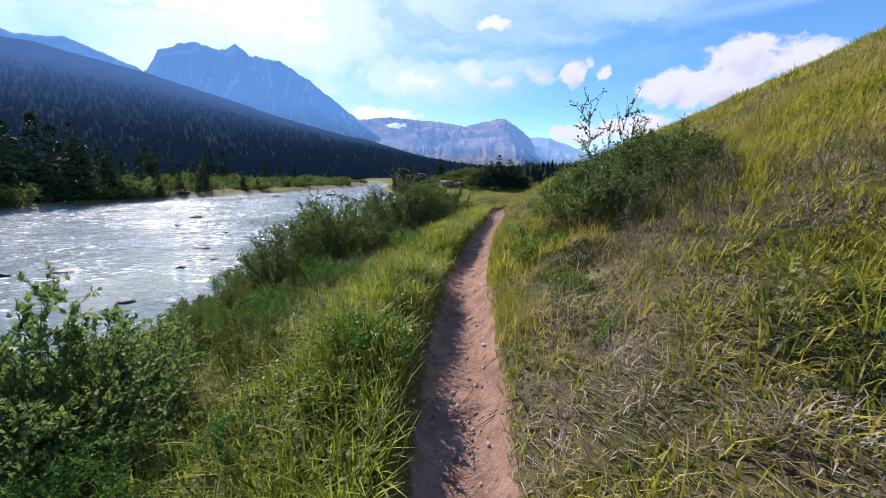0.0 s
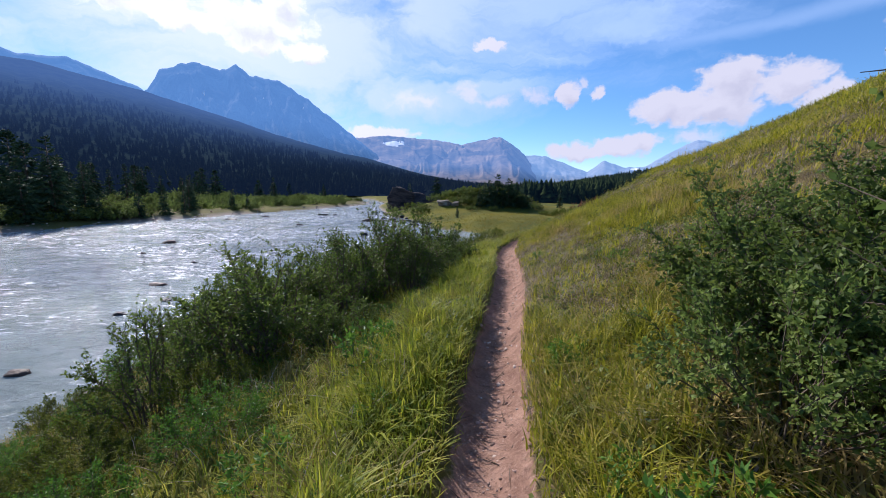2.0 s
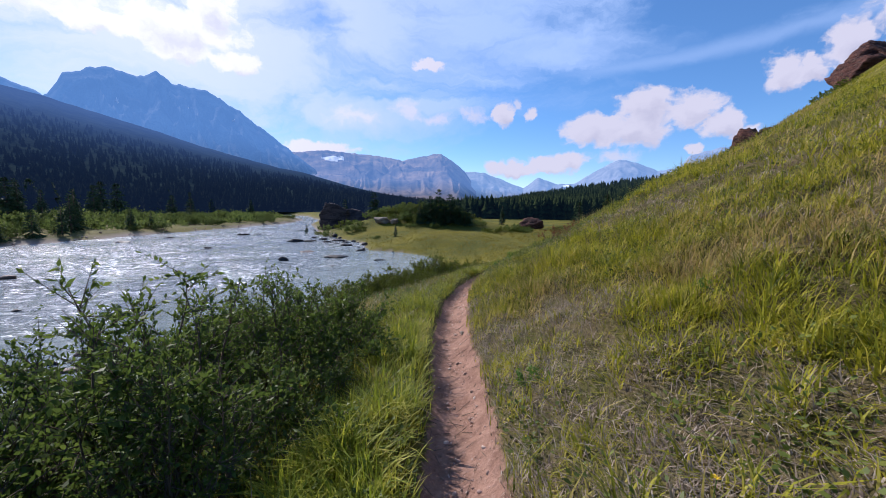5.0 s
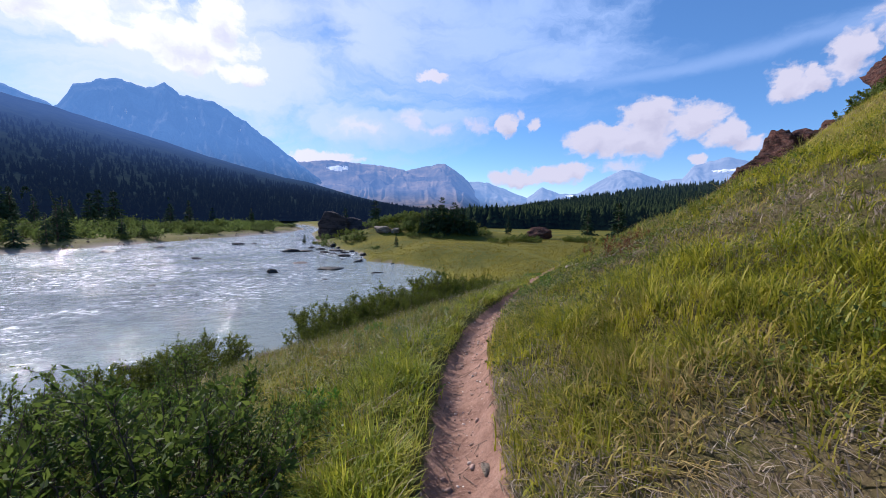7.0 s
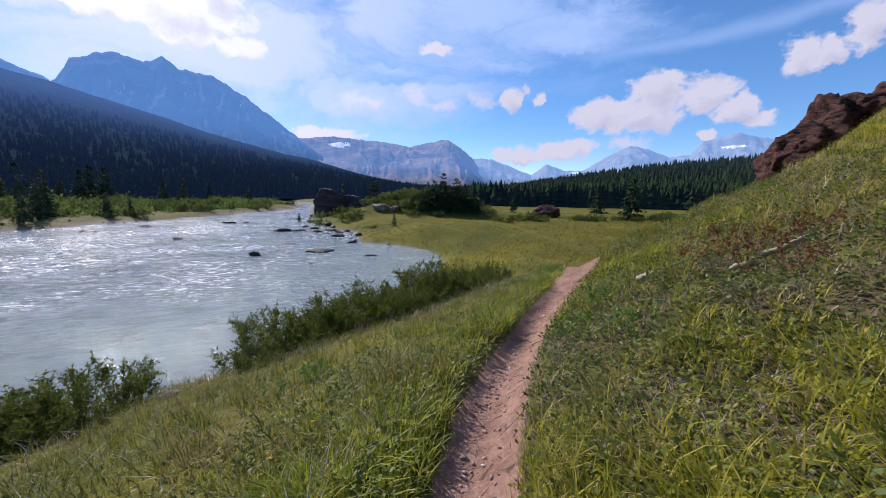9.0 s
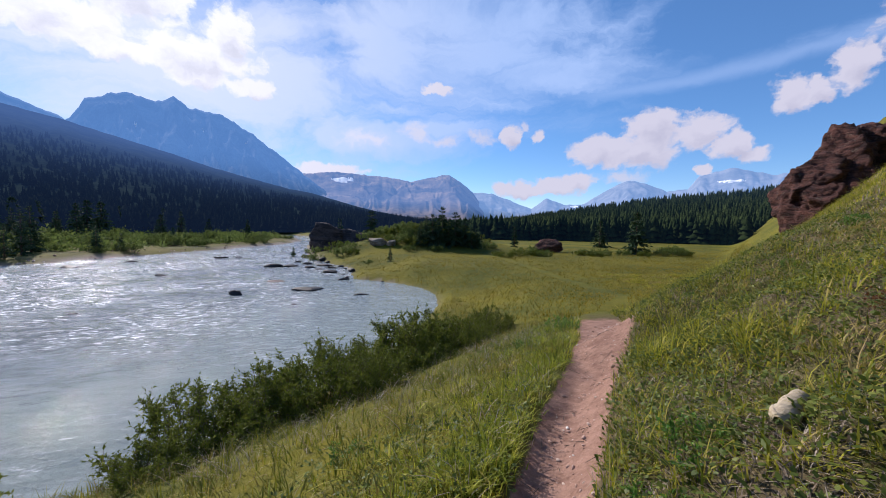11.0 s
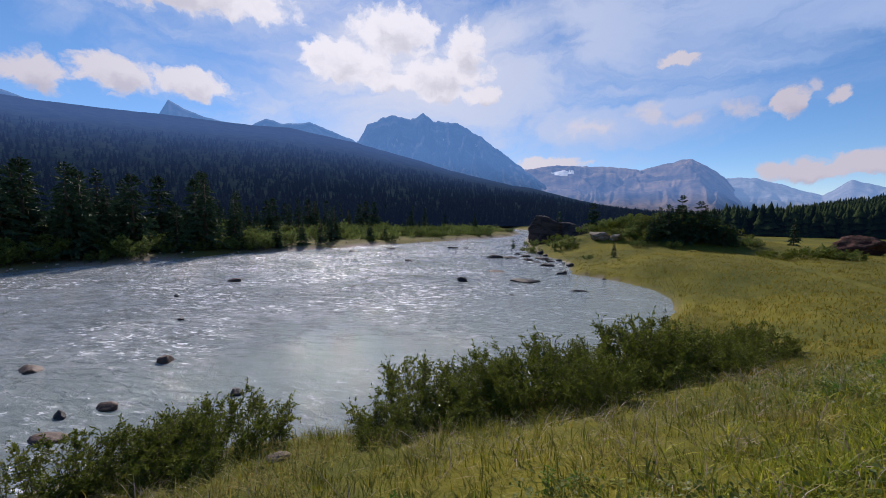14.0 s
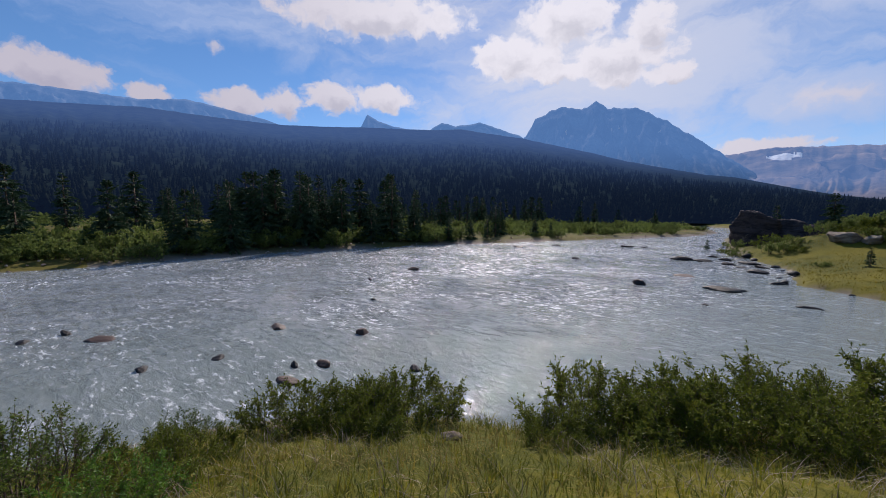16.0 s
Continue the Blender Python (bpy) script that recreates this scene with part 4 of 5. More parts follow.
grow(BRAMBLE, [(2.1, 4.95, 0.55), (2.5, 5.2, 0.62), (2.05, 5.5, 0.5), (2.45, 5.8, 0.65), (2.75, 6.5, 0.68), (2.95, 5.6, 0.6), (3.3, 6.2, 0.6), (2.9, 4.95, 0.5), (1.95, 5.1, 0.48), (2.3, 5.35, 0.6), (2.3, 4.75, 0.45)], "hillside_bush", "spreading green bush with bare twigs on the hillside", "bush", "hillside bushes")
SAPLING = bush_meshes(122, 1.7, 0.4, 3, 34, 200, 0.042, 0.028, ALDER, 0.3, 0.55, 0.1, 0.004)
grow([SAPLING], [(1.95, 4.62, 0.78), (2.2, 4.8, 0.6)], "sapling", "thin tall sapling with few leaves", "sapling", "saplings")
HERBS = [bush_meshes(131, 0.30, 0.30, 26, 160, 800, 0.042, 0.015, HERB, 0.8, 0.1), bush_meshes(132, 0.24, 0.26, 22, 120, 640, 0.036, 0.012, HERB, 0.8, 0.1)]
g = np.random.default_rng(77)
rows = [(1.55, 4.7, 1.1), (1.42, 4.95, 0.8), (1.5, 6.15, 0.7), (1.5, 3.7, 0.6), (0.0, 7.0, 1.2), (-0.2, 5.6, 1.1), (3.55, 15.7, 0.8), (3.55, 14.9, 0.7), (3.9, 16.0, 0.7), (1.55, 3.1, 0.7), (2.3, 2.4, 0.5), (0.3, 4.3, 0.7), (0.1, 3.3, 0.7)]
for _ in range(60):
    yy = float(g.uniform(1, 24))
    rows.append((float(trail_x(yy)) + float(g.uniform(0.5, 6.5)), yy, float(g.uniform(0.3, 0.55))))
for _ in range(40):
    yy = float(g.uniform(1, 22))
    rows.append((float(trail_x(yy)) - float(g.uniform(0.5, 3.0)), yy, float(g.uniform(0.4, 0.9))))
grow(HERBS, rows, "herb_clump", "clump of bright green leafy herbs in the grass", "herb", "herbs")
RUST = bush_meshes(141, 0.28, 0.35, 26, 160, 520, 0.03, 0.014, RUSSET, 0.9, 0.1)
grow([RUST], [(4.6, 15.3, 1.0), (4.9, 15.0, 0.9), (4.5, 14.7, 0.7), (0.95, 21.0, 0.0001 + 0.9), (5.3, 16.2, 0.7)], "russet_shrub", "small russet dying shrub", "shrub", "russet shrubs")


BRUSH = bush_meshes(145, 0.5, 0.6, 60, 420, 500, 0.045, 0.006, DRY, 0.8, 0.05, 0.4, 0.006)
grow([BRUSH], [(2.55, 4.5, 0.8), (3.0, 4.35, 0.85), (2.3, 4.15, 0.6), (2.75, 4.0, 0.7), (2.05, 3.75, 0.45), (3.2, 3.5, 0.55), (2.4, 3.7, 0.45), (3.4, 13.0, 0.5), (4.1, 12.6, 0.5), (5.6, 18.0, 0.6)], "dead_brush", "tangle of dry grey-brown dead stems on the hillside", "brush", "dead brush")


def flower(x, y, h):
    ob = thing("yellow_flower", "small yellow wildflower among the grass", "flower", "wildflowers", planted(x, y))
    V, F = tubes(np.array([[0, 0, 0.0]]), np.array([[0.01, 0, h]]), [0.002], [0.0015])
    part("stem", mesh_of("stem", V, F, HERB), ob)
    a = np.arange(9) * 2 * np.pi / 9
    pos = np.tile([0.01, 0, h], (9, 1))
    V, F = leaf_quads(pos, np.stack([np.cos(a), np.sin(a), 0 * a + 0.25], 1), 8, np.full(9, 0.016), np.full(9, 0.008))
    part("petals", mesh_of("petals", V, F, PETAL), ob, "bright yellow petals")


PETAL = material("yellow_petal", lambda k: bsdf(k, k.mix(k.noise(place(k), 90.0), (0.75, 0.50, 0.02), (0.85, 0.62, 0.04)), 0.6))
for x, y, h in ((1.35, 14.6, 0.22), (1.5, 14.9, 0.2), (5.3, 13.8, 0.2), (5.6, 14.2, 0.22), (2.2, 8.6, 0.12), (2.9, 7.4, 0.12), (4.9, 13.4, 0.2)):
    flower(x, y, h)


# ---------- conifers ----------
def spruce_meshes(seed, height, radius, branches, per, ragged=0.25):
    g = np.random.default_rng(seed)
    t = np.sort(g.uniform(0.06, 1.0, branches)) ** 0.9
    az = np.arange(branches) * 2.4 + g.normal(0, 0.3, branches)
    reach = radius * (1.02 - t) ** 0.8 * g.uniform(1 - 2 * ragged, 1 + ragged, branches) + 0.06
    start = np.stack([0 * t, 0 * t, t * height], 1)
    d = np.stack([np.cos(az), np.sin(az), np.where(t > 0.8, 0.55, -0.12) + g.normal(0, 0.12, branches)], 1)
    end = start + d * reach[:, None]
    V, F = tubes(np.concatenate([[[0, 0, -0.15]], [[0, 0, height * 0.45]], start]), np.concatenate([[[0, 0, height * 0.45]], [[0, 0, height]], start + d * reach[:, None] * 0.8]), np.concatenate([[0.03 * height, 0.018 * height], np.full(branches, 0.012)]), np.concatenate([[0.018 * height, 0.004], np.full(branches, 0.003)]))
    trunk = mesh_of("trunk", V, F, BARK)
    i = np.repeat(np.arange(branches), per)
    s = g.uniform(0.12, 1.0, len(i))
    pos = start[i] + d[i] * (reach[i] * s)[:, None] - np.array([0, 0, 1.0]) * (0.12 * reach[i] * s**2)[:, None]
    side = np.stack([-np.sin(az[i]), np.cos(az[i]), 0 * s], 1) * g.choice([-1, 1], len(i))[:, None]
    axis = d[i] * 0.9 + side * g.uniform(0.1, 1.0, (len(i), 1)) + np.stack([0 * s, 0 * s, -0.35 + g.normal(0, 0.25, len(i))], 1)
    L = (0.10 + 0.34 * reach[i] * (1.15 - s)) * g.uniform(0.7, 1.3, len(i))
    V, F = leaf_quads(pos, axis, seed + 9, L, L * g.uniform(0.3, 0.5, len(i)), 0.1)
    return trunk, mesh_of("crown", V, F, NEEDLE)


SPRUCES = [spruce_meshes(201, 5.0, 1.55, 130, 16), spruce_meshes(202, 5.0, 1.25, 120, 15), spruce_meshes(203, 5.0, 1.9, 125, 19, 0.3), spruce_meshes(204, 5.0, 2.2, 110, 22, 0.3)]
SPRUCE_FIRST = {}


def spruce(x, y, height, which, label, group, tall=1.0):
    s = height / 5.0 / tall
    m = planted(x, y, s, rnd.uniform(0, 6.28), tall, 0.05)
    if (which, label) in SPRUCE_FIRST:
        return copy_thing(SPRUCE_FIRST[which, label], m @ Matrix.Diagonal([1 / v for v in SPRUCE_FIRST[which, label].scale] + [1]))
    ob = thing("spruce_tree", label, "tree", group, m)
    part("trunk", SPRUCES[which][0], ob)
    part("crown", SPRUCES[which][1], ob)
    SPRUCE_FIRST[which, label] = ob
    return ob


MEADOW_TREE = "dark green spruce standing alone in the meadow"
CLUMP_TREE = "broad dark spruce in a clump on the knoll"
BANK_TREE = "dark spruce among shrubs on the far bank"
spruce(-2.2, 74.1, 5.2, 3, "dark bushy spruce behind the big boulder", "knoll trees")
spruce(-7.2, 76, 4.4, 0, "dark bushy spruce behind the big boulder", "knoll trees")
for x, y, h, k in ((4.6, 60, 3.0, 0), (6.0, 60.4, 3.6, 3), (7.2, 61, 4.3, 3), (8.7, 60.2, 4.0, 3), (10.0, 60.6, 3.2, 3), (11.2, 60.2, 2.3, 3), (5.3, 61.2, 3.1, 0), (6.7, 59.8, 2.8, 3), (7.9, 60.0, 3.2, 3), (9.3, 61.3, 3.3, 0), (10.6, 59.7, 2.4, 3)):
    spruce(x, y, h, k, CLUMP_TREE, "knoll trees")
for x, y, h, k in ((17.6, 66, 3.0, 1), (33.5, 73, 4.3, 2), (29.5, 57, 5.0, 2), (1.3, 52, 1.5, 1), (-11.5, 66, 2.0, 1)):
    spruce(x, y, h, k, MEADOW_TREE, "meadow trees")
for x, y, h in ((-58.3, 7, 8.0), (-63.3, 11, 7.5), (-70, 18, 8.5), (-42.2, 19.6, 4.8), (-47.2, 25.2, 7.1), (-38.5, 23.7, 6.6), (-46.8, 34.2, 6.5), (-40.2, 30.9, 8.0), (-41.2, 36.2, 7.7), (-52.9, 50.5, 9.8), (-50.5, 54.1, 7.1), (-37.7, 45.2, 2.5),
                (-36.4, 53.1, 3.0), (-35.4, 55.5, 3.4), (-34.6, 65.6, 3.2), (-33.5, 68.2, 2.4), (-37, 85.9, 3.0), (-38.8, 123, 4.9), (-43.6, 43.2, 3.6), (-82, 92, 6.0), (-36.5, 49.2, 3.2), (-39.6, 63.1, 5.3), (-49.4, 104, 5.0), (-54.6, 59.3, 5.0),
                (-39.1, 20.2, 5.6), (-43.2, 27, 7.9), (-54.9, 37.7, 7.1), (-44.7, 33.1, 8.1), (-46.5, 41.5, 8.2), (-54.2, 57.2, 7.1), (-37.6, 59.7, 4.7), (-48, 15, 6.5), (-52, 3, 6.5), (-49, -4, 6.0), (-60, -2, 7.0), (-56, 26, 7.0), (-46, 9, 5.0)):
    x = min(x, float(far_shore(y)) - 1.6)
    spruce(x, y, h, rnd.choice((0, 1, 2, 2)), BANK_TREE, "far bank trees", rnd.uniform(0.95, 1.1))
g = np.random.default_rng(91)
for _ in range(70):
    y = float(g.uniform(-25, 150))
    x = float(far_shore(y)) - float(g.uniform(22, 75))
    spruce(x, y, float(g.uniform(3.5, 7.5)), int(g.integers(0, 3)), BANK_TREE, "far bank trees", float(g.uniform(0.95, 1.1)))

for _ in range(30):
    y = float(g.uniform(26, 47))
    spruce(float(far_shore(y)) - float(g.uniform(2.5, 15)), y, float(g.uniform(4.2, 8.5)), int(g.integers(0, 4)), BANK_TREE, "far bank trees", float(g.uniform(0.95, 1.15)))

SHRUBS = [bush_meshes(151, 1.0, 1.3, 26, 260, 1500, 0.16, 0.09, SHRUB, 0.7, 0.1), bush_meshes(152, 1.3, 1.2, 24, 240, 1400, 0.15, 0.09, SHRUB, 0.6, 0.1)]
rows = []
for _ in range(185):
    y = float(g.uniform(-15, 120))
    rows.append((float(far_shore(y)) - 1.2 - float(g.gamma(1.4, 11.0)), y, float(g.uniform(0.7, 1.6))))
for _ in range(108):
    y = float(g.uniform(-10, 48))
    rows.append((float(far_shore(y)) - float(g.uniform(0.9, 5.0)), y, float(g.uniform(0.7, 1.5))))
grow(SHRUBS, rows, "riverside_shrub", "grey-green willow shrub on the far river bank", "shrub", "far bank shrubs")
# rough scrub behind the far bank, too far to count
m = 1500
yy = g.uniform(-40, 150, m)
xx = far_shore(yy) - 4 - g.gamma(1.6, 16.0, m)
rr = g.uniform(0.5, 1.5, m)
k = 34
ux, uy, uz = g.normal(0, 0.5, (m, k)), g.normal(0, 0.5, (m, k)), np.abs(g.normal(0, 0.35, (m, k)))
P = np.stack([xx[:, None] + ux * rr[:, None], yy[:, None] + uy * rr[:, None], land(xx, yy)[:, None] + uz * rr[:, None]], -1).reshape(-1, 3)
A = np.stack([ux, uy, uz + 0.5], -1).reshape(-1, 3) + g.normal(0, 0.3, (m * k, 3))
V, F = leaf_quads(P, A, 77, np.repeat(rr, k) * g.uniform(0.25, 0.5, m * k), np.repeat(rr, k) * g.uniform(0.15, 0.3, m * k))
tagged(new("far_scrub", mesh_of("far_scrub", V, F, SHRUB)), "rough green scrub between the far bank and the forest", "scrub", kind="stuff")
KNOLL = [bush_meshes(161, 0.9, 1.3, 26, 260, 1400, 0.14, 0.07, LEAF_LOW, 0.7, 0.1), bush_meshes(162, 1.1, 1.2, 24, 260, 1500, 0.13, 0.07, SHRUB, 0.7, 0.1)]
rows = [(float(g.normal(4, 4.5)), float(g.normal(63, 2.4)), float(g.uniform(0.5, 1.25))) for _ in range(62)] + [(float(x), float(55 + 0.1 * (x - 20) + g.normal(0, 1.2)), float(g.uniform(0.5, 0.95))) for x in g.uniform(10, 37, 24)] + [(-9.5, 64.5, 0.6), (-1.0, 53, 0.5), (-6.5, 63.5, 0.6), (-3.5, 62, 0.7)]
grow(KNOLL, [(30.9, 33.0, 0.8), (31.8, 33.4, 1.0), (32.7, 33.6, 1.1), (33.6, 33.8, 1.1), (34.4, 34.2, 1.0), (33.0, 32.6, 0.9), (34.0, 32.8, 0.8)], "slope_shrub", "dark green shrub high on the grassy hillside", "shrub", "slope shrubs")
grow(KNOLL, rows, "meadow_shrub", "low green shrub on the grassy knoll", "shrub", "meadow shrubs")


def forest(name, label, count, profile, r0, r1, out, zbase, power, a0, a1, seed, h0, h1, mat):
    """Conifers of a far slope, each a stack of ragged skirts; nobody could count them."""
    g = np.random.default_rng(seed)
    prof = np.array(profile, float)
    az = g.uniform(a0, a1, count)
    t = g.uniform(0.0, 1, count) ** 1.6 * (out - r0 + 55) / (r1 - r0) - 55 / (r1 - r0)
    R = r0 + (r1 - r0) * t
    crest = CENTRE.z + np.tan(np.radians(np.interp(az, prof[:, 0], prof[:, 1]))) * r1
    Z = zbase + (crest - zbase) * np.clip(t, 0, 1) ** power
    a = np.radians(az)
    X, Y = CENTRE.x + R * np.sin(a), CENTRE.y + R * np.cos(a)
    low = t < 0
    Z = np.where(low, np.minimum(land(X, Y), 3.0), Z) - 0.3
    keep = (~low) | (X < far_shore(Y) - 25) | ((X > 20) & (land(X, Y) < 0.5))
    X, Y, Z, R = X[keep], Y[keep], Z[keep], R[keep]
    m = len(X)
    H = g.uniform(h0, h1, m) * (1 + 0.0006 * R)
    W = H * g.uniform(0.19, 0.31, m)
    tiers, sides = 5, 6
    V, F = [], []
    for k in range(tiers):
        z0, z1 = 0.08 + 0.17 * k, min(0.08 + 0.17 * k + 0.30, 1.0)
        w = 1.0 - 0.19 * k
        ang = np.arange(sides) * 2 * np.pi / sides + k
        jag = g.uniform(0.55, 1.25, (m, sides))
        ring = np.stack([X[:, None] + np.cos(ang) * W[:, None] * w * jag, Y[:, None] + np.sin(ang) * W[:, None] * w * jag, (Z + H * z0)[:, None] + H[:, None] * g.uniform(-0.04, 0.04, (m, sides))], -1)
        tip = np.stack([X, Y, Z + H * z1], -1)[:, None]
        V.append(np.concatenate([ring, tip], 1))
        off = k * (sides + 1)
        F += [(off + s, off + (s + 1) % sides, off + sides) for s in range(sides)]
    V = np.concatenate(V, 1)
    F = (np.arange(m) * V.shape[1])[:, None, None] + np.array(F)[None]
    me = mesh_of(name, V.reshape(-1, 3), F.reshape(-1, 3), mat)
    return tagged(new(name, me), label, "forest", kind="stuff")


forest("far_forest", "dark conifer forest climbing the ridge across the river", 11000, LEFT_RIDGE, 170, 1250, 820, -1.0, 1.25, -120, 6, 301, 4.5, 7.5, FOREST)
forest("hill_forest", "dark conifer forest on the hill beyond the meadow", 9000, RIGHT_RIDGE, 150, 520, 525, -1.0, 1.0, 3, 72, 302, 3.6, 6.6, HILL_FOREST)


# ---------- rocks ----------
def rock_mesh(seed, size, mat, cuts=16, detail=4, noise_amp=0.06, flat=0.0):
    """A stone: a ball cut by random planes, then roughened."""
    g = np.random.default_rng(seed)
    bm = bmesh.new()
    bmesh.ops.create_icosphere(bm, subdivisions=detail, radius=1.0)
    V = np.array([v.co[:] for v in bm.verts])
    F = np.array([[v.index for v in f.verts] for f in bm.faces])
    bm.free()
    N = g.normal(size=(cuts, 3))
    N /= np.linalg.norm(N, axis=1, keepdims=True)
    hgt = g.uniform(0.55, 0.9, cuts)
    if flat:
        N, hgt = np.vstack([N, [[0.05, 0.03, 1.0]]]), np.append(hgt, flat)
    dots = V @ N.T
    r = np.min(np.where(dots > 0.05, hgt / np.maximum(dots, 0.05), 9.0), axis=1)
    r = np.minimum(r, 1.15)
    P = V * r[:, None]
    amp = np.array([noise.fractal(Vector(p) * 2.4 + Vector((seed, 0, 0)), 0.9, 2.1, 5) for p in P])
    crack = np.array([abs(noise.noise(Vector((p[0] * 3, p[1] * 3, p[2] * 6)) + Vector((0, seed, 0)))) for p in P])
    P = P * (1 + noise_amp * (amp - 0.9 * np.clip(0.25 - crack, 0, 1) * 4 * 0.5))[:, None] * np.array(size)
    return mesh_of("rock", P, F, mat, sharp=True)


def rock(name, label, group, seed, size, mat, m, cuts=16, detail=4, amp=0.06, flat=0.0):
    ob = tagged(new(name, rock_mesh(seed, size, mat, cuts, detail, amp, flat)), label, "rock", group)
    ob.matrix_basis = m
    return ob


rock("boulder", "huge dark flat-topped boulder beside the river", "big boulders", 1, (2.9, 2.4, 2.9), DARK_ROCK, pose(-8.0, 70.0, -0.1, 0, 0, 10), 14, 5, 0.10, 0.86)
rock("boulder", "dark sloping boulder leaning against the huge one", "big boulders", 2, (2.9, 2.2, 2.1), DARK_ROCK, pose(-4.5, 70.6, -0.2, 4, 10, -8), 14, 5, 0.10, 0.75)
rock("boulder", "pale lichened boulder in the side of the knoll", "knoll rocks", 3, (1.6, 1.0, 0.8), PALE_ROCK, pose(-0.4, 61.5, float(land(-0.4, 61.5)) + 0.15, 0, 12, 20), 16, 4, 0.1)
rock("boulder", "pale lichened boulder in the side of the knoll", "knoll rocks", 4, (0.9, 0.8, 0.6), PALE_ROCK, pose(1.2, 61.0, float(land(1.2, 61.0)) + 0.1, 0, 0, 60), 16, 4, 0.1)
rock("boulder", "layered reddish-brown boulder in the meadow", "knoll rocks", 5, (2.0, 1.6, 1.1), RED_ROCK, pose(20.2, 61.2, float(land(20.2, 61.2)) + 0.35, 0, -6, 15), 16, 4, 0.12)

# red outcrop on the hillside: a stack of broken blocks
for i, (x, y, z, sx, sy, sz, rz) in enumerate(((24.6, 34.6, 4.3, 1.9, 1.9, 2.3, 20), (26.6, 34.4, 5.6, 2.2, 2.1, 2.4, 70), (28.6, 34.3, 6.7, 2.0, 2.0, 2.0, 10), (24.2, 33.2, 3.4, 1.3, 1.4, 1.5, 40), (30.4, 34.2, 7.4, 1.8, 1.8, 1.5, 120), (26.0, 32.8, 4.6, 1.4, 1.2, 1.4, 100), (24.0, 33.9, 2.0, 1.7, 1.6, 2.3, 60), (25.2, 32.9, 2.8, 1.6, 1.4, 2.0, 15), (26.8, 33.6, 3.8, 1.8, 1.4, 2.2, 80))):
    rock("outcrop_rock", "broken red-brown rock outcrop on the grassy hillside", "red outcrop", 20 + i, (sx * 0.88, sy * 0.88, sz * 0.88), RED_ROCK, pose(x + 0.9, y - 0.1, z, 0, 8, rz), 13, 5, 0.16)
for i, (x, y, z, s) in enumerate(((37.2, 34.8, 12.0, 2.2), (39.4, 34.8, 13.0, 2.6), (38.6, 33.2, 12.0, 1.8))):
    rock("outcrop_rock", "red rock crag at the top of the slope", "upper outcrop", 40 + i, (s, s, s * 0.8), RED_ROCK, pose(x, y, min(z, float(land(x, y)) + 0.9), 0, 8, 50 * i), 11, 5, 0.11)

# stones in the river
STONES = [(-27.3, 52.6, 1.3, 0.35, 0), (-25.6, 57.8, 0.7, 0.25, 0), (-19.3, 63.5, 1.2, 0.35, 0), (-17.6, 64.5, 0.7, 0.25, 0), (-16.2, 46.5, 0.6, 0.22, 0), (-10.2, 53.6, 1.4, 0.5, 0), (-8.3, 53.6, 0.9, 0.28, 0), (-7.1, 37.7, 0.45, 0.3, 0), (-6.4, 43.1, 0.8, 0.2, 1),
          (-3.5, 39.5, 1.35, 0.28, 0), (-3.0, 34.7, 0.22, 0.1, 0), (-3.8, 48.7, 0.9, 0.3, 0), (-2.0, 44.0, 0.6, 0.2, 0), (0.1, 37.5, 0.6, 0.1, 0), (-7.3, 55.9, 0.7, 0.3, 0), (-5.4, 54.6, 0.9, 0.3, 0), (-6.3, 52.3, 0.6, 0.25, 0), (-5.2, 51.0, 0.5, 0.2, 0), (-4.2, 52.5, 0.7, 0.25, 0), (-9.0, 58.5, 0.7, 0.25, 0),
          (-19.7, 31.1, 0.5, 0.3, 1), (-18.1, 26.7, 0.25, 0.14, 0), (-9.0, 21.1, 0.42, 0.36, 1), (-7.6, 18.4, 0.22, 0.16, 0), (-7.2, 19.0, 0.3, 0.12, 1), (-5.45, 20.6, 0.24, 0.13, 0), (-14.6, 12.8, 0.32, 0.14, 0), (-14.9, 13.7, 0.24, 0.2, 0), (-13.6, 14.6, 0.7, 0.12, 1), (-9.8, 15.4, 0.3, 0.14, 0), (-11.4, 19.2, 0.55, 0.12, 1), (-6.8, 18.0, 0.4, 0.1, 1),
          (-8.6, 11.4, 0.35, 0.12, 1), (-9.5, 17.0, 0.35, 0.1, 0), (-13.2, 24.0, 0.3, 0.12, 0), (-12.0, 33.0, 0.3, 0.12, 0)]
for i, (x, y, r, h, brown) in enumerate(STONES):
    rock("river_stone", "brown wet stone breaking the river surface" if brown else "dark wet stone in the river", "river stones", 60 + i, (r * 0.9, r * 0.55, h * 1.0), BROWN_ROCK if brown else WET_ROCK, pose(x, y, WATER_Z - h * 0.15, 0, 0, (37 * i) % 50 - 25), 14, 3, 0.12)
g = np.random.default_rng(17)
V, F, k = [], [], 0
base = rock_mesh(5, (1, 1, 0.6), PEBBLE, 12, 2, 0.1)
bv, bf = np.array([v.co[:] for v in base.vertices]), np.array([p.vertices[:] for p in base.polygons])


def strew(name, label, xs, ys, sizes, mat, lift=0.2):
    V = bv[None] * sizes[:, None, None] * np.array([1, 0.8, 1])
    a = g.uniform(0, 6.28, len(xs))
    c, s = np.cos(a)[:, None], np.sin(a)[:, None]
    V = np.stack([V[..., 0] * c - V[..., 1] * s + xs[:, None], V[..., 0] * s + V[..., 1] * c + ys[:, None], V[..., 2] + (land(xs, ys) + lift * sizes)[:, None]], -1)
    F = (np.arange(len(xs)) * len(bv))[:, None, None] + bf[None]
    return tagged(new(name, mesh_of(name, V.reshape(-1, 3), F.reshape(-1, 3), mat, True)), label, "stones", kind="stuff")


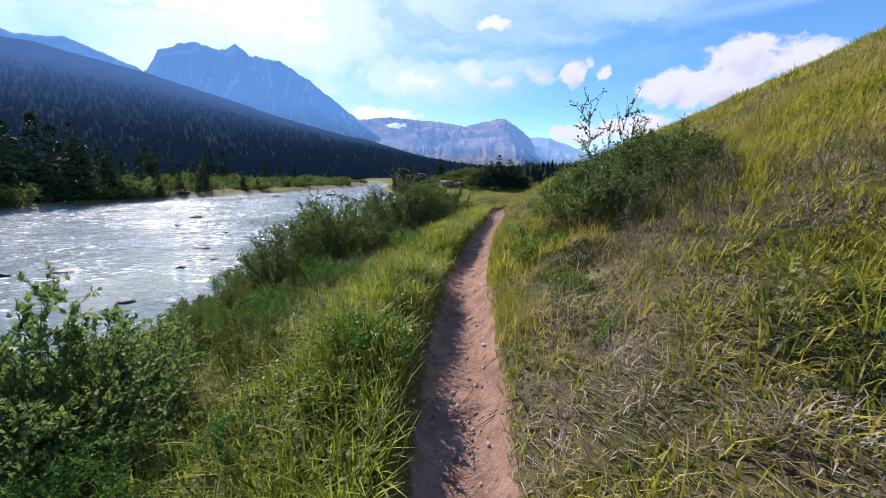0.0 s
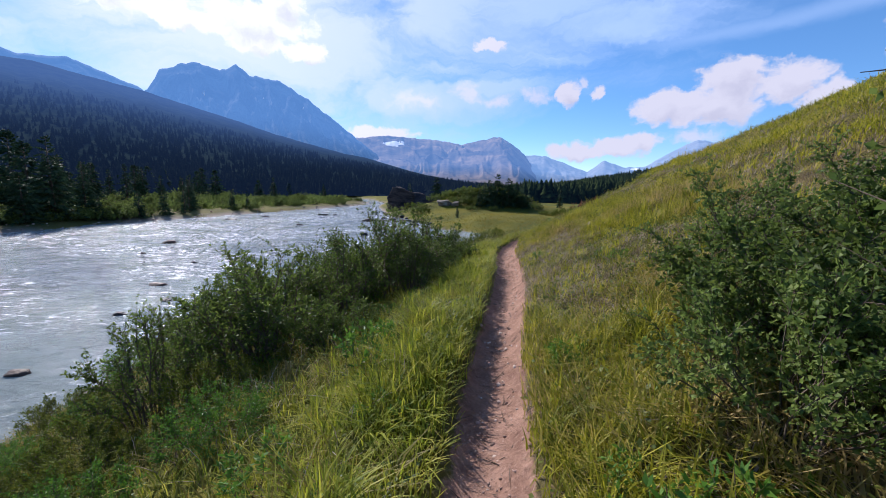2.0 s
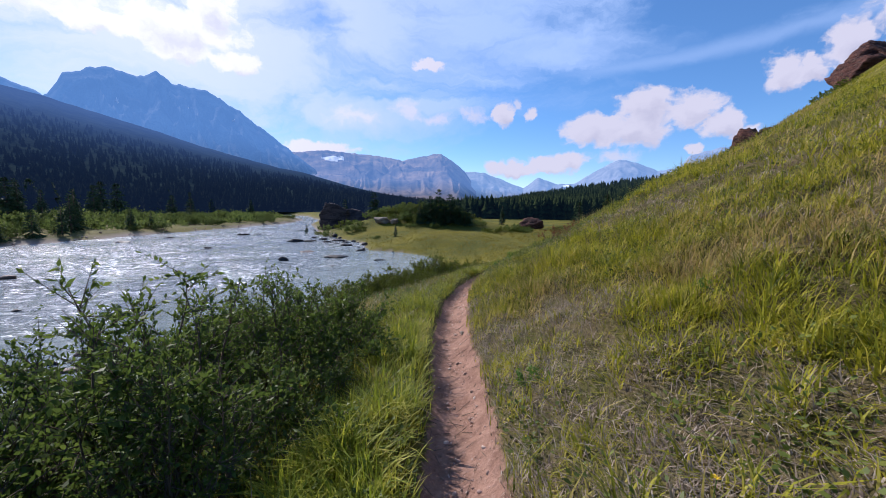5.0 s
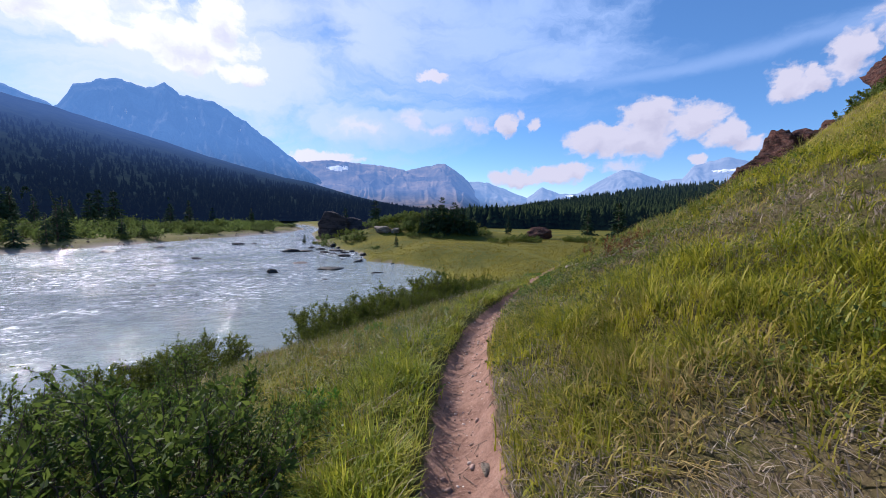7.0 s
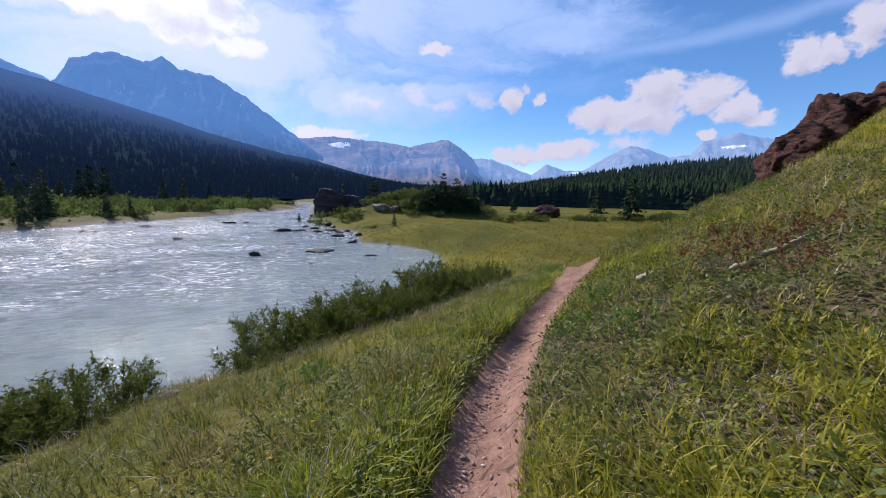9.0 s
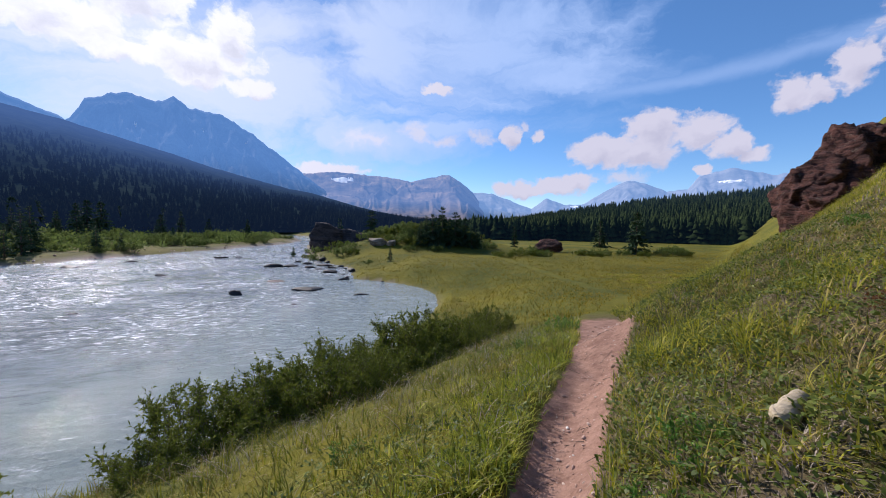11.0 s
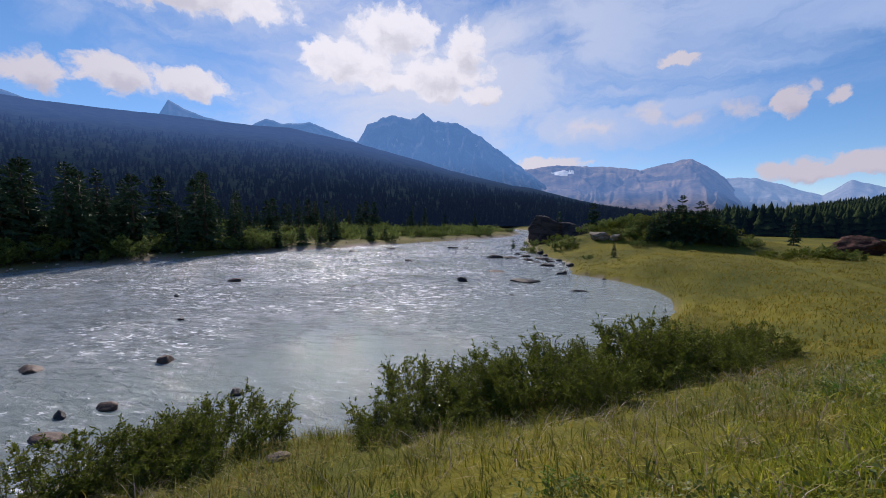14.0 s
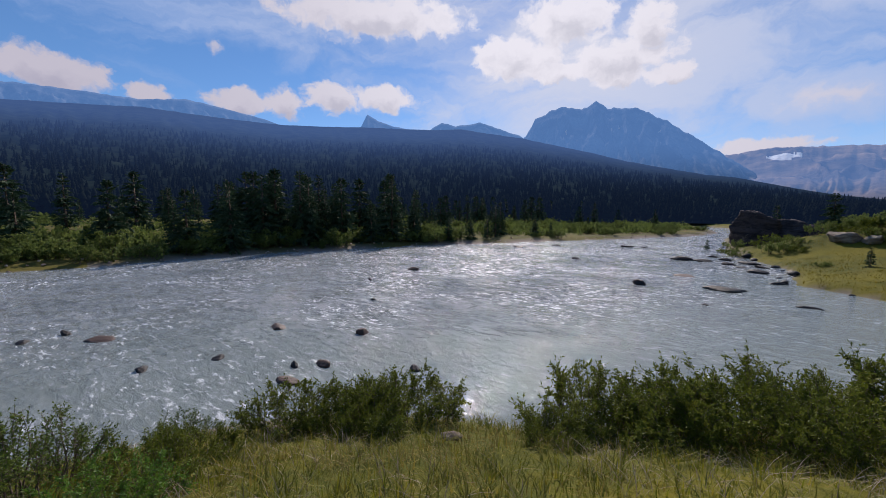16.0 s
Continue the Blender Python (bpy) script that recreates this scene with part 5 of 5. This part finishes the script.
ys = g.uniform(0.5, 21, 2400)
xs = trail_x(ys) + g.normal(0, 0.55, 2400) * trail_half(ys)
strew("trail_pebbles", "small pale and reddish pebbles on the dirt trail", xs, ys, np.minimum(g.gamma(1.4, 0.0042, 2400) + 0.002, 0.026), PEBBLE)
ys = g.uniform(42, 75, 130)
xs = near_shore(ys) - g.gamma(1.3, 2.2, 130)
strew("shore_stones", "dark stones along the river margin", xs, ys, g.gamma(2.0, 0.07, 130) + 0.04, WET_ROCK, 0.3)
ys = g.uniform(0, 120, 260)
xs = far_shore(ys) - g.gamma(1.2, 0.9, 260)
strew("far_shore_stones", "grey stones along the far shore", xs, ys, g.uniform(0.05, 0.17, 260), PEBBLE, 0.3)
for i, (x, y, r) in enumerate(((0.84, 2.34, 0.11), (2.02, 12.1, 0.05), (1.25, 8.4, 0.03), (1.32, 8.45, 0.022))):
    rock("trail_stone", "pale flat stone half sunk in the trail", "trail stones", 120 + i, (r, r * 0.6, r * 0.45), PALE_ROCK, pose(x, y, float(land(x, y)) + r * 0.25, 0, 0, 30 + 50 * i), 12, 3, 0.08)
for i, (x, y, r) in enumerate(((-3.3, 16.6, 0.2), (-1.1, 18.0, 0.14), (-3.0, 16.9, 0.13))):
    rock("bank_stone", "pale reddish stone in the grassy bank", "bank stones", 130 + i, (r, r * 0.7, r * 0.5), PALE_ROCK, pose(x, y, float(land(x, y)) + 0.05, 0, 0, 40 * i), 14, 3, 0.1)


# ---------- wood ----------
def log(name, label, a, b, r, seed, sides=10, rings=9):
    g = np.random.default_rng(seed)
    a, b = np.array(a, float), np.array(b, float)
    ax = (b - a) / np.linalg.norm(b - a)
    u = np.cross(ax, [0, 0, 1.0])
    u /= np.linalg.norm(u)
    w = np.cross(u, ax)
    V = []
    for i in range(rings):
        t = i / (rings - 1)
        c = a + (b - a) * t + g.normal(0, 0.006, 3)
        rr = r * (1 - 0.3 * t) * (0.35 if i in (0, rings - 1) else 1.0)
        for s in range(sides):
            q = 2 * np.pi * s / sides
            V.append(c + (u * np.cos(q) + w * np.sin(q)) * rr * g.uniform(0.88, 1.1))
    F = [(i * sides + s, i * sides + (s + 1) % sides, (i + 1) * sides + (s + 1) % sides, (i + 1) * sides + s) for i in range(rings - 1) for s in range(sides)]
    return tagged(new(name, mesh_of(name, V, F, DEADWOOD)), label, "log", "dead wood")


log("fallen_log", "short bleached fallen log on the hillside", (4.12, 15.82, float(land(4.12, 15.82)) + 0.07), (4.40, 15.97, float(land(4.40, 15.97)) + 0.08), 0.055, 1)
log("fallen_log", "bleached broken log among russet shrubs", (4.42, 15.24, float(land(4.42, 15.24)) + 0.05), (4.82, 15.0, float(land(4.82, 15.0)) + 0.06), 0.024, 2)
g = np.random.default_rng(55)
m = 420
ys = g.uniform(1, 19, m)
xs = trail_x(ys) + g.normal(0, 0.9, m) * trail_half(ys)
a = g.uniform(0, 6.28, m)
L = g.gamma(2.0, 0.03, m) + 0.02
S = np.stack([xs, ys, land(xs, ys) + 0.008], 1)
E = np.stack([xs + np.cos(a) * L, ys + np.sin(a) * L, land(xs + np.cos(a) * L, ys + np.sin(a) * L) + 0.012], 1)
V, F = tubes(S, E, np.full(m, 0.0025), np.full(m, 0.0015))
tagged(new("trail_twigs", mesh_of("trail_twigs", V, F, BARK)), "thin broken twigs lying on the dirt trail", "twigs", kind="stuff")
